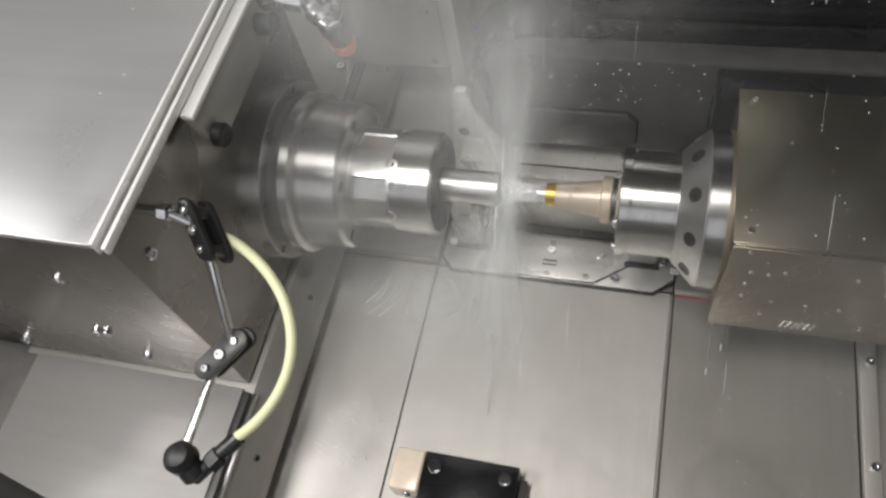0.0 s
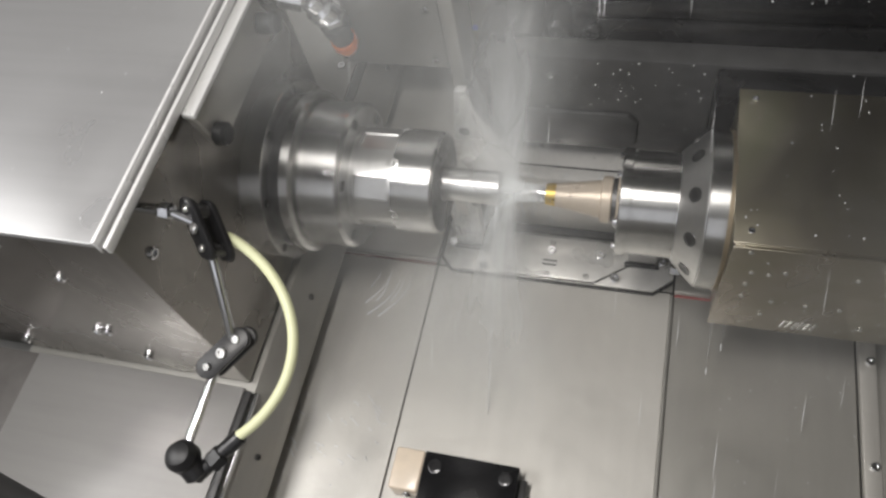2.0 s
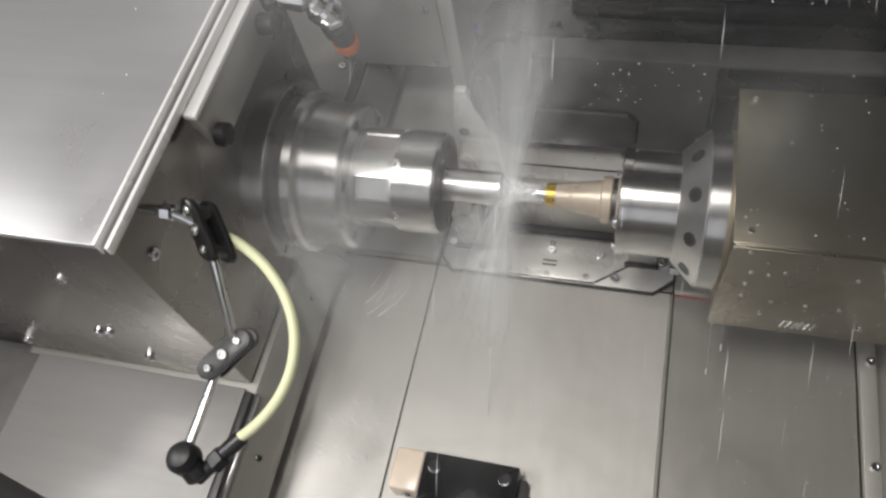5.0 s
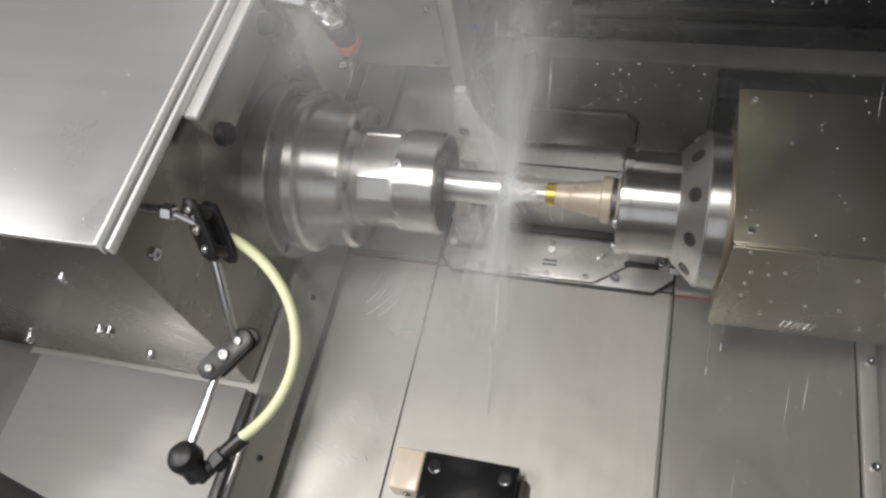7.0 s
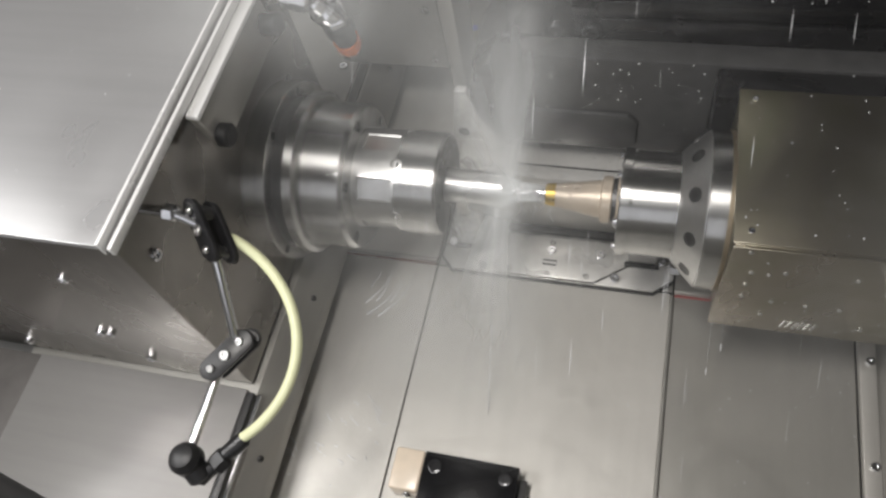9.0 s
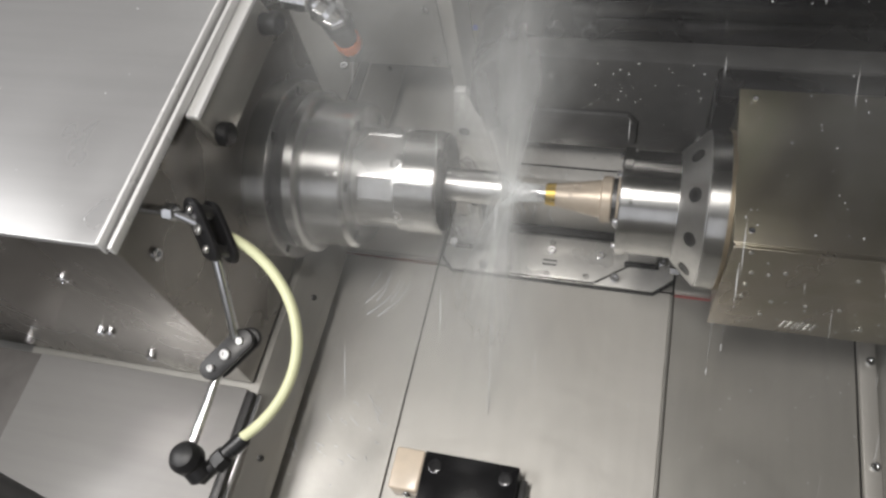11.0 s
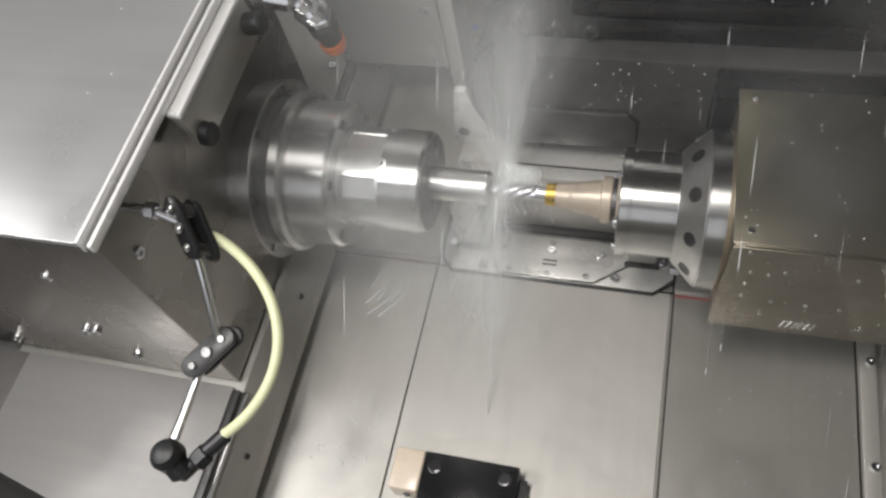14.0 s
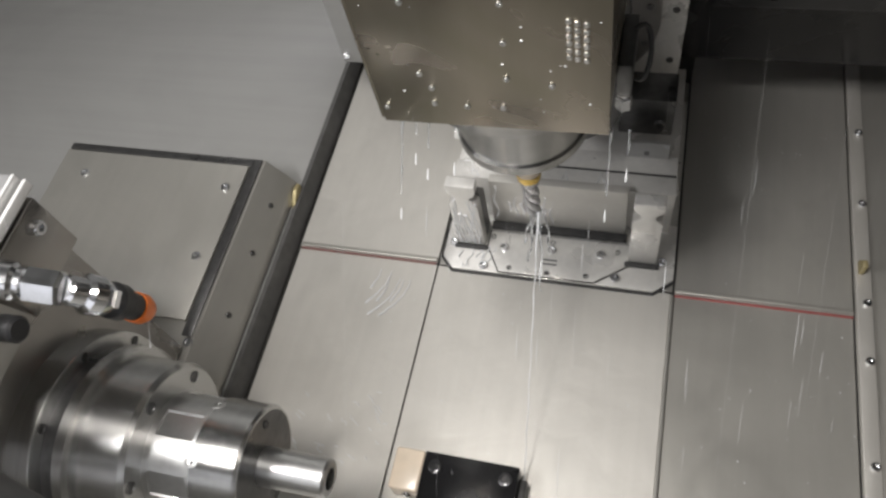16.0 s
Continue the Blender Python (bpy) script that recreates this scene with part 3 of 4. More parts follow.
        bmesh.ops.transform(b, matrix=Matrix.Translation(Vector((0.0722, AY + 0.0916 * math.cos(a), AZ + 0.0916 * math.sin(a)))) @ n.to_track_quat("Z", "Y").to_matrix().to_4x4(), verts=b.verts)
        H("bolt_hole", b, DARK_STEEL, "", fr)
    H("seal_band", lathe([(0.1185, 0.104), (0.1175, 0.1082), (0.112, 0.1082), (0.111, 0.104)], 96, "x", c), BRASS_WORN, "brownish worn band", fr)
    ns = H("spindle_nose", lathe([(0.060, 0.072), (-0.003, 0.072), (-0.003, 0.0695), (-0.006, 0.0695), (-0.006, 0.0745), (-0.018, 0.0745), (-0.0198, 0.0727), (-0.0198, 0.034), (0.0, 0.034)], 96, "x", c), TURNED, "polished spindle nose")
    for k in range(12):
        a = 2 * math.pi * k / 12
        hole(ns, Vector((-0.0200, AY + 0.055 * math.cos(a), AZ + 0.055 * math.sin(a))) - PIVOT, (-1, 0, 0), 0.004)
    for k in range(6):
        a = 2 * math.pi * (k + 0.5) / 6
        cap_screw("drive_screw", ns, Vector((-0.0198, AY + 0.063 * math.cos(a), AZ + 0.063 * math.sin(a))) - PIVOT, (-1, 0, 0), 0.005, 0.006)
    th = H("tool_holder", lathe([(0.0, 0.033), (-0.022, 0.033), (-0.024, 0.0305), (-0.030, 0.0305), (-0.032, 0.033), (-0.044, 0.033), (-0.046, 0.0265), (-0.050, 0.0262), (-0.108, 0.0165), (-0.110, 0.015)], 64, "x", c), CREAM, "cream-coated tapered shrink-fit holder")
    H("gold_ring", lathe([(-0.1085, 0.0150), (-0.1085, 0.0168), (-0.122, 0.0155), (-0.1225, 0.0135)], 48, "x", c), GOLD, "gold-coloured collar", th)
    for a in (1.9, 2.5, 3.1):
        hole(th, Vector((-0.012, AY + 0.0331 * math.cos(a), AZ + 0.0331 * math.sin(a))) - PIVOT, (0, math.cos(a), math.sin(a)), 0.0022)
    H("groove", lathe([(-0.0238, 0.0310), (-0.0302, 0.0310)], 48, "x", c), DARK_STEEL, "", th)
    # end mill: twisted four-flute body, its own part so that it spins
    bm = bmesh.new()
    rings = []
    for i in range(40):
        x = -0.118 - 0.080 * i / 39
        tw = 6.2 * i / 39 if i > 8 else 6.2 * 8 / 39
        ring = []
        for k in range(32):
            a = 2 * math.pi * k / 32
            r = 0.0105 if i <= 8 else 0.0085 + 0.0027 * abs(math.cos(2 * (a))) ** 0.6
            ring.append(bm.verts.new((x + 0.158, r * math.cos(a + tw), r * math.sin(a + tw))))
        rings.append(ring)
    for r0, r1 in zip(rings, rings[1:]):
        for k in range(32):
            bm.faces.new((r0[k], r0[(k + 1) % 32], r1[(k + 1) % 32], r1[k]))
    bm.faces.new(rings[0])
    bm.faces.new(rings[-1])
    for fc in bm.faces:
        fc.smooth = True
    tool = part("end_mill", bm, CARBIDE, hd, "fluted carbide end mill")
    tool.location = Vector((-0.158, AY, AZ)) - PIVOT
    # swivel arm behind the box
    dz = -0.020
    pts = [(math.cos(a) * 0.100, math.sin(a) * 0.100 + dz) for a in np.linspace(math.pi / 2, 3 * math.pi / 2, 33)] + [(0.50, dz - 0.100), (0.50, dz + 0.100)]
    arm = part("swivel_arm", prism(pts, "y", -0.070, -0.030, 0.004), ARM_PAINT, hd, "black painted rounded swivel arm")
    pts = [(math.cos(a) * 0.093, math.sin(a) * 0.093 + dz) for a in np.linspace(math.pi + 0.12, 3 * math.pi / 2, 17)] + \
          [(0.145, dz - 0.093), (0.160, dz - 0.078), (0.160, dz - 0.028), (0.145, dz - 0.012)]
    part("arm_lid", prism(pts, "y", -0.076, -0.069, 0.0015), ARM_PAINT, arm, "black inset lid")
    rim = [(p[0] * 1.015, dz + (p[1] - dz) * 1.03) for p in pts]
    part("lid_gap", prism(rim, "y", -0.0712, -0.0695), SEAM, arm)
    part("hub", lathe([(-0.034, 0.076), (-0.030, 0.080), (0.06, 0.080), (0.066, 0.074), (0.098, 0.074)], 64, "y", (-0.020, 0, 0.004)), BLACK_GLOSS, arm, "glossy black hub")
    rm = part("ram_body", box(0.055, 0.50, -0.031, 0.082, dz - 0.085, dz + 0.135, 0.012), BLACK_PAINT, arm, "black ram body")
    part("ram_step", box(0.055, 0.50, -0.029, 0.060, dz + 0.137, dz + 0.165, 0.006), BLACK_PAINT, arm)
    for x in (0.035, 0.085):
        cap_screw("large_bolt", arm, (x, -0.031, dz + 0.118), (0, -1, 0), 0.013, 0.010, BLACK_GLOSS)
    part("neck", box(0.26, 0.50, -0.120, -0.068, dz - 0.085, dz + 0.095, 0.004), BLACK_PAINT, arm, "black neck behind the cladding")
    for k in range(7):
        a = 1.7 + 0.45 * k
        cap_screw("screw", arm, (0.084 * math.cos(a), -0.070, 0.084 * math.sin(a) + dz), (0, -1, 0), 0.005, 0.002, DARK_STEEL)
    return hd, tool


def carrier():
    """The fixed carrier behind the swivel arm."""
    cr = thing("swivel_carrier", "black swivel-axis carrier with bolted disc", "machine carrier")
    px, py, pz = PIVOT
    d = part("disc", lathe([(0.092, 0.156), (0.095, 0.160), (0.15, 0.160), (0.15, 0.08)], 72, "y", PIVOT + Vector((0.018, 0, 0))), DISC, cr, "dark grey bolted disc")
    for k in range(12):
        a = 2 * math.pi * k / 12 + 0.2
        cap_screw("plug", d, (px + 0.018 + 0.145 * math.cos(a), py + 0.092, pz + 0.145 * math.sin(a)), (0, -1, 0), 0.006, 0.002, BLUE if k == 6 else DARK_STEEL)
    plate = part("mount_plate", box(-0.296, 0.0475, 0.957, 0.987, 0.106, 0.60, 0.003), MILLED, cr, "milled steel mounting plate")
    for x, z in ((0.030, 0.16), (0.030, 0.27), (0.030, 0.38), (-0.28, 0.40)):
        hole(plate, (x, 0.957, z), (0, -1, 0), 0.006)
    part("column", box(px - 0.06, 0.60, py + 0.160, 1.055, 0.12, 0.90, 0.01), BLACK_PAINT, cr, "black ram column")
    part("beam", box(0.075, 0.70, py + 0.09, 0.9535, 0.30, 0.60, 0.008), BLACK_PAINT, cr, "black cross beam")
    return cr


# ---- the fixture on the floor under the spindle ----
def fixture():
    fx = thing("tool_fixture", "milled steel fixture with two notched posts on the floor", "fixture")
    F = lambda name, bm, mat, label="": part(name, bm, mat, fx, label)
    outline = [(-0.318, 0.612), (-0.296, 0.588), (0.046, 0.588), (0.079, 0.616), (0.079, 1.0), (-0.318, 1.0)]
    F("gasket", prism(outline, "z", 0.0, 0.004), BLACK_RUBBER, "black gasket line")
    inner = [(-0.314, 0.614), (-0.2935, 0.5915), (0.0445, 0.5915), (0.0755, 0.618), (0.0755, 0.998), (-0.314, 0.998)]
    base = F("base_plate", prism(inner, "z", 0.004, 0.010, 0.001), MILLED, "milled base plate")
    mid = [(-0.238, 0.640), (-0.212, 0.594), (-0.052, 0.594), (0.000, 0.632), (0.000, 0.672), (-0.238, 0.672)]
    F("plate_gap", prism([(-0.241, 0.641), (-0.2135, 0.592), (-0.0505, 0.592), (0.0025, 0.631), (0.0025, 0.6745), (-0.241, 0.6745)], "z", 0.0098, 0.0108), SEAM)
    mp = F("center_plate", prism(mid, "z", 0.0100, 0.0130, 0.0008), MILLED, "screwed centre plate")
    for x, y in ((-0.210, 0.640), (-0.128, 0.645), (-0.045, 0.646), (-0.24, 0.60), (-0.018, 0.605), (0.055, 0.645), (-0.300, 0.640)):
        cap_screw("screw", base, (x, y, 0.0125), r=0.0075)
    for x, y in ((-0.128, 0.660), (-0.195, 0.602), (-0.130, 0.600), (-0.065, 0.603), (-0.018, 0.655), (-0.232, 0.660)):
        hole(base, (x, y, 0.0128), (0, 0, 1), 0.0045)
    for y in (0.616, 0.624):
        part("mark_bar", box(-0.140, -0.116, y, y + 0.003, 0.0131, 0.0136, 0), GREYMARK, mp)

    def post(x0, x1, name):
        cx, w = (x0 + x1) / 2, (x1 - x0) / 2
        pts = [(-w, 0)]
        prof = [(-w, 0.0), (-w, 0.125)]
        notch = [(-w + 0.012 * math.sin(a), 0.142 - 0.012 * math.cos(a)) for a in np.linspace(0.3, math.pi - 0.3, 7)]
        left = prof + notch + [(-w, 0.162), (-w, 0.178)]
        pts = left + [(-x, z) for x, z in reversed(left)]
        bm = prism([(cx + p[0], 0.010 + p[1]) for p in pts], "y", 0.640, 0.660, 0.0015)
        ob = F("post", bm, MILLED, "notched milled steel post")
        part("web", prism([(0.660, 0.010), (0.690, 0.010), (0.690, 0.118), (0.660, 0.165)], "x", x1 - 0.012, x1 - 0.001, 0.001), DARK_STEEL, ob, "dark rear web")
        part("post_gasket", box(x0 - 0.005, x1 + 0.005, 0.631, 0.640, 0.010, 0.016, 0.002), BLACK_RUBBER, ob)
        return ob
    post(-0.292, -0.244, "post")
    post(0.000, 0.046, "post")
    part_bm = box(-0.236, -0.010, 0.690, 0.705, 0.010, 0.140, 0.0015)
    F("back_plate", part_bm, STEEL_FLOOR, "grey vertical back plate")
    F("dark_slot", box(-0.238, -0.006, 0.676, 0.6895, 0.010, 0.020, 0.001), BLACK_RUBBER)
    F("rail_block", box(-0.300, 0.062, 0.705, 0.740, 0.010, 0.125, 0.002), MILLED, "stepped rail block")
    F("rail_block", box(-0.300, 0.062, 0.742, 0.790, 0.010, 0.112, 0.002), MILLED, "stepped rail block")
    F("slot_line", box(-0.20, 0.06, 0.740, 0.7425, 0.06, 0.1255, 0), BLACK_RUBBER)
    rear = F("rear_block", box(-0.300, 0.062, 0.792, 0.990, 0.010, 0.105, 0.002), MILLED, "rear mounting block")
    db = F("dark_block", box(-0.040, 0.047, 0.838, 0.900, 0.1055, 0.190, 0.003), DARK_STEEL, "dark grey rear block")
    cap_screw("screw", db, (0.026, 0.838, 0.135), (0, -1, 0), 0.009, 0.005, DARK_STEEL)
    lp = F("label_plate", box(-0.022, 0.045, 0.784, 0.791, 0.100, 0.148, 0.001), WALL, "small pale screwed label plate")
    for x in (-0.017, 0.040):
        for z in (0.105, 0.143):
            cap_screw("rivet", lp, (x, 0.784, z), (0, -1, 0), 0.0022, 0.0015)
    part("mark_bar", box(0.006, 0.014, 0.7832, 0.7842, 0.119, 0.129, 0), GREYMARK, lp)
    br = F("bracket", prism([(-0.322, 0.100), (-0.230, 0.100), (-0.262, 0.150), (-0.286, 0.225), (-0.305, 0.225)], "y", 0.800, 0.815, 0.0015), BRIGHT, "bright triangular bracket")
    hole(br, (-0.300, 0.7995, 0.124), (0, -1, 0), 0.010)
    F("side_riser", box(-0.322, -0.298, 0.85, 1.05, 0.010, 0.42, 0.003), STEEL_DULL, "milled side riser")
    return fx


def stop_block():
    sb = thing("stop_block", "black block with beige end cap and two socket screws", "block")
    part("body", box(-0.2560, -0.116, 0.13, 0.262, 0.0, 0.050, 0.002), BLACK_PAINT, sb, "black oily metal body")
    part("end_cap", box(-0.3015, -0.2565, 0.200, 0.2615, 0.0, 0.050, 0.0045, 3), BEIGE, sb, "beige plastic end cap")
    part("side_step", box(-0.116, -0.104, 0.13, 0.250, 0.0, 0.030, 0.002), DARK_STEEL, sb)
    cap_screw("cap_screw", sb, (-0.274, 0.1995, 0.036), (0, -1, 0), 0.006, 0.005)
    for x in (-0.238, -0.133):
        cap_screw("screw", sb, (x, 0.241, 0.0502), r=0.0105, h=0.0030, mat=BLACK_GLOSS)
    return sb


# ---- coolant: spray, mist, falling drops ----


def mist_mat(name, strength, falloff, inner, streak, ragged):
    """White droplets in air: mostly clear, denser near the thing's origin, with soft radial rays and wisps."""
    m, n, l, p = node_mat(name)
    n.remove(p)
    white = (0.86, 0.88, 0.88, 1)
    dif, tra, clear = n.new("ShaderNodeBsdfDiffuse"), n.new("ShaderNodeBsdfTranslucent"), n.new("ShaderNodeBsdfTransparent")
    dif.inputs["Color"].default_value = tra.inputs["Color"].default_value = white
    both, out = n.new("ShaderNodeMixShader"), n.new("ShaderNodeMixShader")
    l.new(dif.outputs[0], both.inputs[1])
    l.new(tra.outputs[0], both.inputs[2])
    l.new(clear.outputs[0], out.inputs[1])
    l.new(both.outputs[0], out.inputs[2])
    l.new(out.outputs[0], n["Material Output"].inputs["Surface"])
    tc = n.new("ShaderNodeTexCoord")
    length, norm = n.new("ShaderNodeVectorMath"), n.new("ShaderNodeVectorMath")
    length.operation, norm.operation = "LENGTH", "NORMALIZE"
    l.new(tc.outputs["Object"], length.inputs[0])
    l.new(tc.outputs["Object"], norm.inputs[0])
    rays, wisp = n.new("ShaderNodeTexNoise"), n.new("ShaderNodeTexNoise")
    rays.inputs["Scale"].default_value, rays.inputs["Detail"].default_value = streak, 3
    l.new(norm.outputs[0] if streak > 3 else tc.outputs["Object"], rays.inputs["Vector"])
    wisp.inputs["Scale"].default_value, wisp.inputs["Detail"].default_value, wisp.inputs["Distortion"].default_value = 9, 6, 0.8
    l.new(tc.outputs["Object"], wisp.inputs["Vector"])
    fade, a, b = [n.new("ShaderNodeMapRange") for _ in range(3)]
    fade.interpolation_type = "SMOOTHERSTEP"
    for node, lo, hi, t0, t1, link in ((fade, inner, falloff, 1, 0, length.outputs["Value"]), (a, 0.3, 0.7, 1 - ragged, 1, rays.outputs["Fac"]),
                                       (b, 0.25, 0.75, 1 - ragged * 0.7, 1, wisp.outputs["Fac"])):
        node.inputs["From Min"].default_value, node.inputs["From Max"].default_value = lo, hi
        node.inputs["To Min"].default_value, node.inputs["To Max"].default_value = t0, t1
        l.new(link, node.inputs["Value"])
    last = fade.outputs[0]
    for other in (a.outputs[0], b.outputs[0], strength):
        mul = n.new("ShaderNodeMath")
        mul.operation = "MULTIPLY"
        l.new(last, mul.inputs[0])
        if other is strength:
            mul.inputs[1].default_value = strength
        else:
            l.new(other, mul.inputs[1])
        last = mul.outputs[0]
    l.new(last, out.inputs[0])
    return m


SHEATH = mist_mat("coolant_sheath", 1.5, 0.075, 0.0, 4.0, 0.5)


def fan_mat(name, strength, reach, seed):
    """Droplets flung off the tool: dense close to the plane across its axis, thinning away on the side of the chuck, in fine rays."""
    m, n, l, p = node_mat(name)
    n.remove(p)
    dif, tra, clear = n.new("ShaderNodeBsdfDiffuse"), n.new("ShaderNodeBsdfTranslucent"), n.new("ShaderNodeBsdfTransparent")
    dif.inputs["Color"].default_value = tra.inputs["Color"].default_value = (0.86, 0.88, 0.88, 1)
    both, out = n.new("ShaderNodeMixShader"), n.new("ShaderNodeMixShader")
    l.new(dif.outputs[0], both.inputs[1])
    l.new(tra.outputs[0], both.inputs[2])
    l.new(clear.outputs[0], out.inputs[1])
    l.new(both.outputs[0], out.inputs[2])
    l.new(out.outputs[0], n["Material Output"].inputs["Surface"])

    def calc(op, a, b=None, c=None):
        node = n.new("ShaderNodeMath")
        node.operation = op
        for k, v in enumerate((a, b, c)):
            if v is None:
                continue
            if isinstance(v, (int, float)):
                node.inputs[k].default_value = v
            else:
                l.new(v, node.inputs[k])
        return node.outputs[0]
    tc, xyz = n.new("ShaderNodeTexCoord"), n.new("ShaderNodeSeparateXYZ")
    l.new(tc.outputs["Object"], xyz.inputs[0])
    x, r = xyz.outputs[0], calc("ABSOLUTE", xyz.outputs[1])
    lean = calc("DIVIDE", x, calc("ADD", r, 0.020))
    warp = n.new("ShaderNodeTexNoise")
    warp.inputs["Scale"].default_value, warp.inputs["Detail"].default_value = 7, 4
    l.new(tc.outputs["Object"], warp.inputs["Vector"])
    lean = calc("ADD", lean, calc("MULTIPLY", calc("SUBTRACT", warp.outputs["Fac"], 0.5), 0.34))
    ramp = n.new("ShaderNodeValToRGB")
    ramp.color_ramp.interpolation = "B_SPLINE"
    stops = ((0.0, 0.0), (0.20, 0.20), (0.42, 0.42), (0.57, 0.56), (0.66, 0.64), (0.73, 0.46), (0.80, 0.22), (0.90, 0.08), (1.0, 0.0))
    for k, (at, v) in enumerate(stops):
        e = ramp.color_ramp.elements[0] if k == 0 else ramp.color_ramp.elements[-1] if k == len(stops) - 1 else ramp.color_ramp.elements.new(at)
        e.position, e.color = at, (v, v, v, 1)
    l.new(calc("MULTIPLY_ADD", lean, 0.55, 0.67), ramp.inputs[0])
    rays = n.new("ShaderNodeTexNoise")
    rays.inputs["Scale"].default_value, rays.inputs["Detail"].default_value = 1.0, 5
    vec = n.new("ShaderNodeCombineXYZ")
    l.new(calc("MULTIPLY", lean, 9.0), vec.inputs[0])
    l.new(calc("MULTIPLY", xyz.outputs[1], 5.0), vec.inputs[1])
    vec.inputs[2].default_value = seed
    l.new(vec.outputs[0], rays.inputs["Vector"])
    ray = calc("MULTIPLY_ADD", rays.outputs["Fac"], 1.0, 0.42)
    fade = n.new("ShaderNodeMapRange")
    fade.interpolation_type = "SMOOTHERSTEP"
    for key, v in (("From Min", 0.0), ("From Max", reach), ("To Min", 1.0), ("To Max", 0.0)):
        fade.inputs[key].default_value = v
    dist = n.new("ShaderNodeVectorMath")
    dist.operation = "LENGTH"
    l.new(tc.outputs["Object"], dist.inputs[0])
    l.new(dist.outputs["Value"], fade.inputs["Value"])
    dense = calc("MULTIPLY", calc("MULTIPLY", ramp.outputs[0], ray), calc("MULTIPLY", fade.outputs[0], strength))
    l.new(calc("MINIMUM", dense, 0.85), out.inputs[0])
    return m


def spray():
    """Coolant flung off the spinning tool: thin bowed veils through its axis, and a sheath round the cutter."""
    sp = thing("coolant_spray", "white fan of coolant spray thrown off the tool", "spray", at=(-0.168, AY, AZ))
    for k, (strength, reach) in enumerate(((0.76, 0.52), (0.52, 0.46))):
        bm = bmesh.new()
        grid = [[bm.verts.new((-0.42 + 0.74 * i / 20, -0.50 + 1.0 * j / 24, 0.018 * math.sin(3 * i / 20 + k) - 0.05 * (abs(j - 12) / 12) ** 2)) for j in range(25)] for i in range(21)]
        for a, b in zip(grid, grid[1:]):
            for j in range(24):
                bm.faces.new((a[j], b[j], b[j + 1], a[j + 1]))
        for fc in bm.faces:
            fc.smooth = True
        veil = part("spray_veil", bm, fan_mat("spray", strength, reach, 3.0 + 7 * k), sp)
        veil.visible_shadow = False
        VEILS.append(veil)
    part("coolant_sheath", lathe([(-0.012, 0.026), (0.0, 0.019), (0.012, 0.0145), (0.046, 0.0125)], 48, "x", close=False), SHEATH, sp).visible_shadow = False
    return sp


VEILS = []
TO_EYE = Matrix.LocRotScale(None, CAMERA_POSE.to_quaternion(), None)


def mist_cloud(at, radius, seed, strength=0.85):
    """One wisp of mist: a loose, gently bowed veil, clear towards its rim."""
    bm = bmesh.new()
    rings = []
    for i in range(13):
        rr = radius * i / 12
        ring = []
        for k in range(48):
            x, y = rr * math.cos(2 * math.pi * k / 48), rr * math.sin(2 * math.pi * k / 48)
            ring.append(bm.verts.new((x, y, 0.05 * noise.noise(Vector((x * 6, y * 6, seed * 3.3 + 9))))))
        rings.append(ring)
    for r0, r1 in zip(rings, rings[1:]):
        for k in range(48):
            bm.faces.new((r0[k], r0[(k + 1) % 48], r1[(k + 1) % 48], r1[k]))
    bmesh.ops.remove_doubles(bm, verts=bm.verts, dist=1e-5)
    for fc in bm.faces:
        fc.smooth = True
    ob = finish("mist_wisp", bm, mist_mat("coolant_mist", strength, radius * 0.97, 0.0, 2.9, 0.9))
    ob.visible_shadow = False
    ob.location = at
    return tagged(ob, "thin drifting wisp of white coolant mist", "mist", "mist round the cutting point")


def drops(seed, count):
    """A shower of falling drops, drawn out along their fall."""
    rng = random.Random(seed)
    bm = bmesh.new()
    turn = FALL.to_track_quat("Z", "Y").to_matrix().to_4x4()
    for k in range(count):
        ln, r = rng.uniform(0.006, 0.026), rng.uniform(0.0004, 0.0009)
        at = Vector((rng.uniform(-0.30, 0.36), rng.uniform(0.30, 0.80), rng.uniform(0.15, 0.55))) + FALL * rng.uniform(-0.3, 0.3)
        m = Matrix.Translation(at) @ turn @ Matrix.Diagonal((r, r, ln, 1))
        bmesh.ops.create_icosphere(bm, subdivisions=1, radius=1.0, matrix=m)
    ob = finish("falling_drops", bm, WATER)
    return tagged(ob, "scattered falling drops of coolant", "drops", kind="stuff")


def stream():
    """A thread of coolant off the tool, with shorter wavy strands round its head."""
    st = thing("coolant_stream", "clear stream of coolant running off the tool", "coolant stream")
    pts = [FALL * (0.012 * k) + Vector((0.0006 * math.sin(k * 1.1), 0, 0)) for k in range(42)]
    part("thread", tube(pts, [0.0026 - 0.0018 * min(1, k / 6) + 0.0003 * math.sin(k * 1.9) for k in range(42)], 10), WATER, st)
    for i, (dx, ln) in enumerate(((-0.010, 0.075), (0.009, 0.115), (0.020, 0.060), (-0.018, 0.050))):
        n = 14
        pts = [FALL * (ln * k / (n - 1)) + Vector((dx * (0.4 + 0.6 * k / n) + 0.0016 * math.sin(k * 0.9 + i), 0, 0)) for k in range(n)]
        part("strand", tube(pts, [0.0008 + 0.0012 * abs(math.sin(k * 0.7 + i)) for k in range(n)], 8), CLEAR, st)
    return st


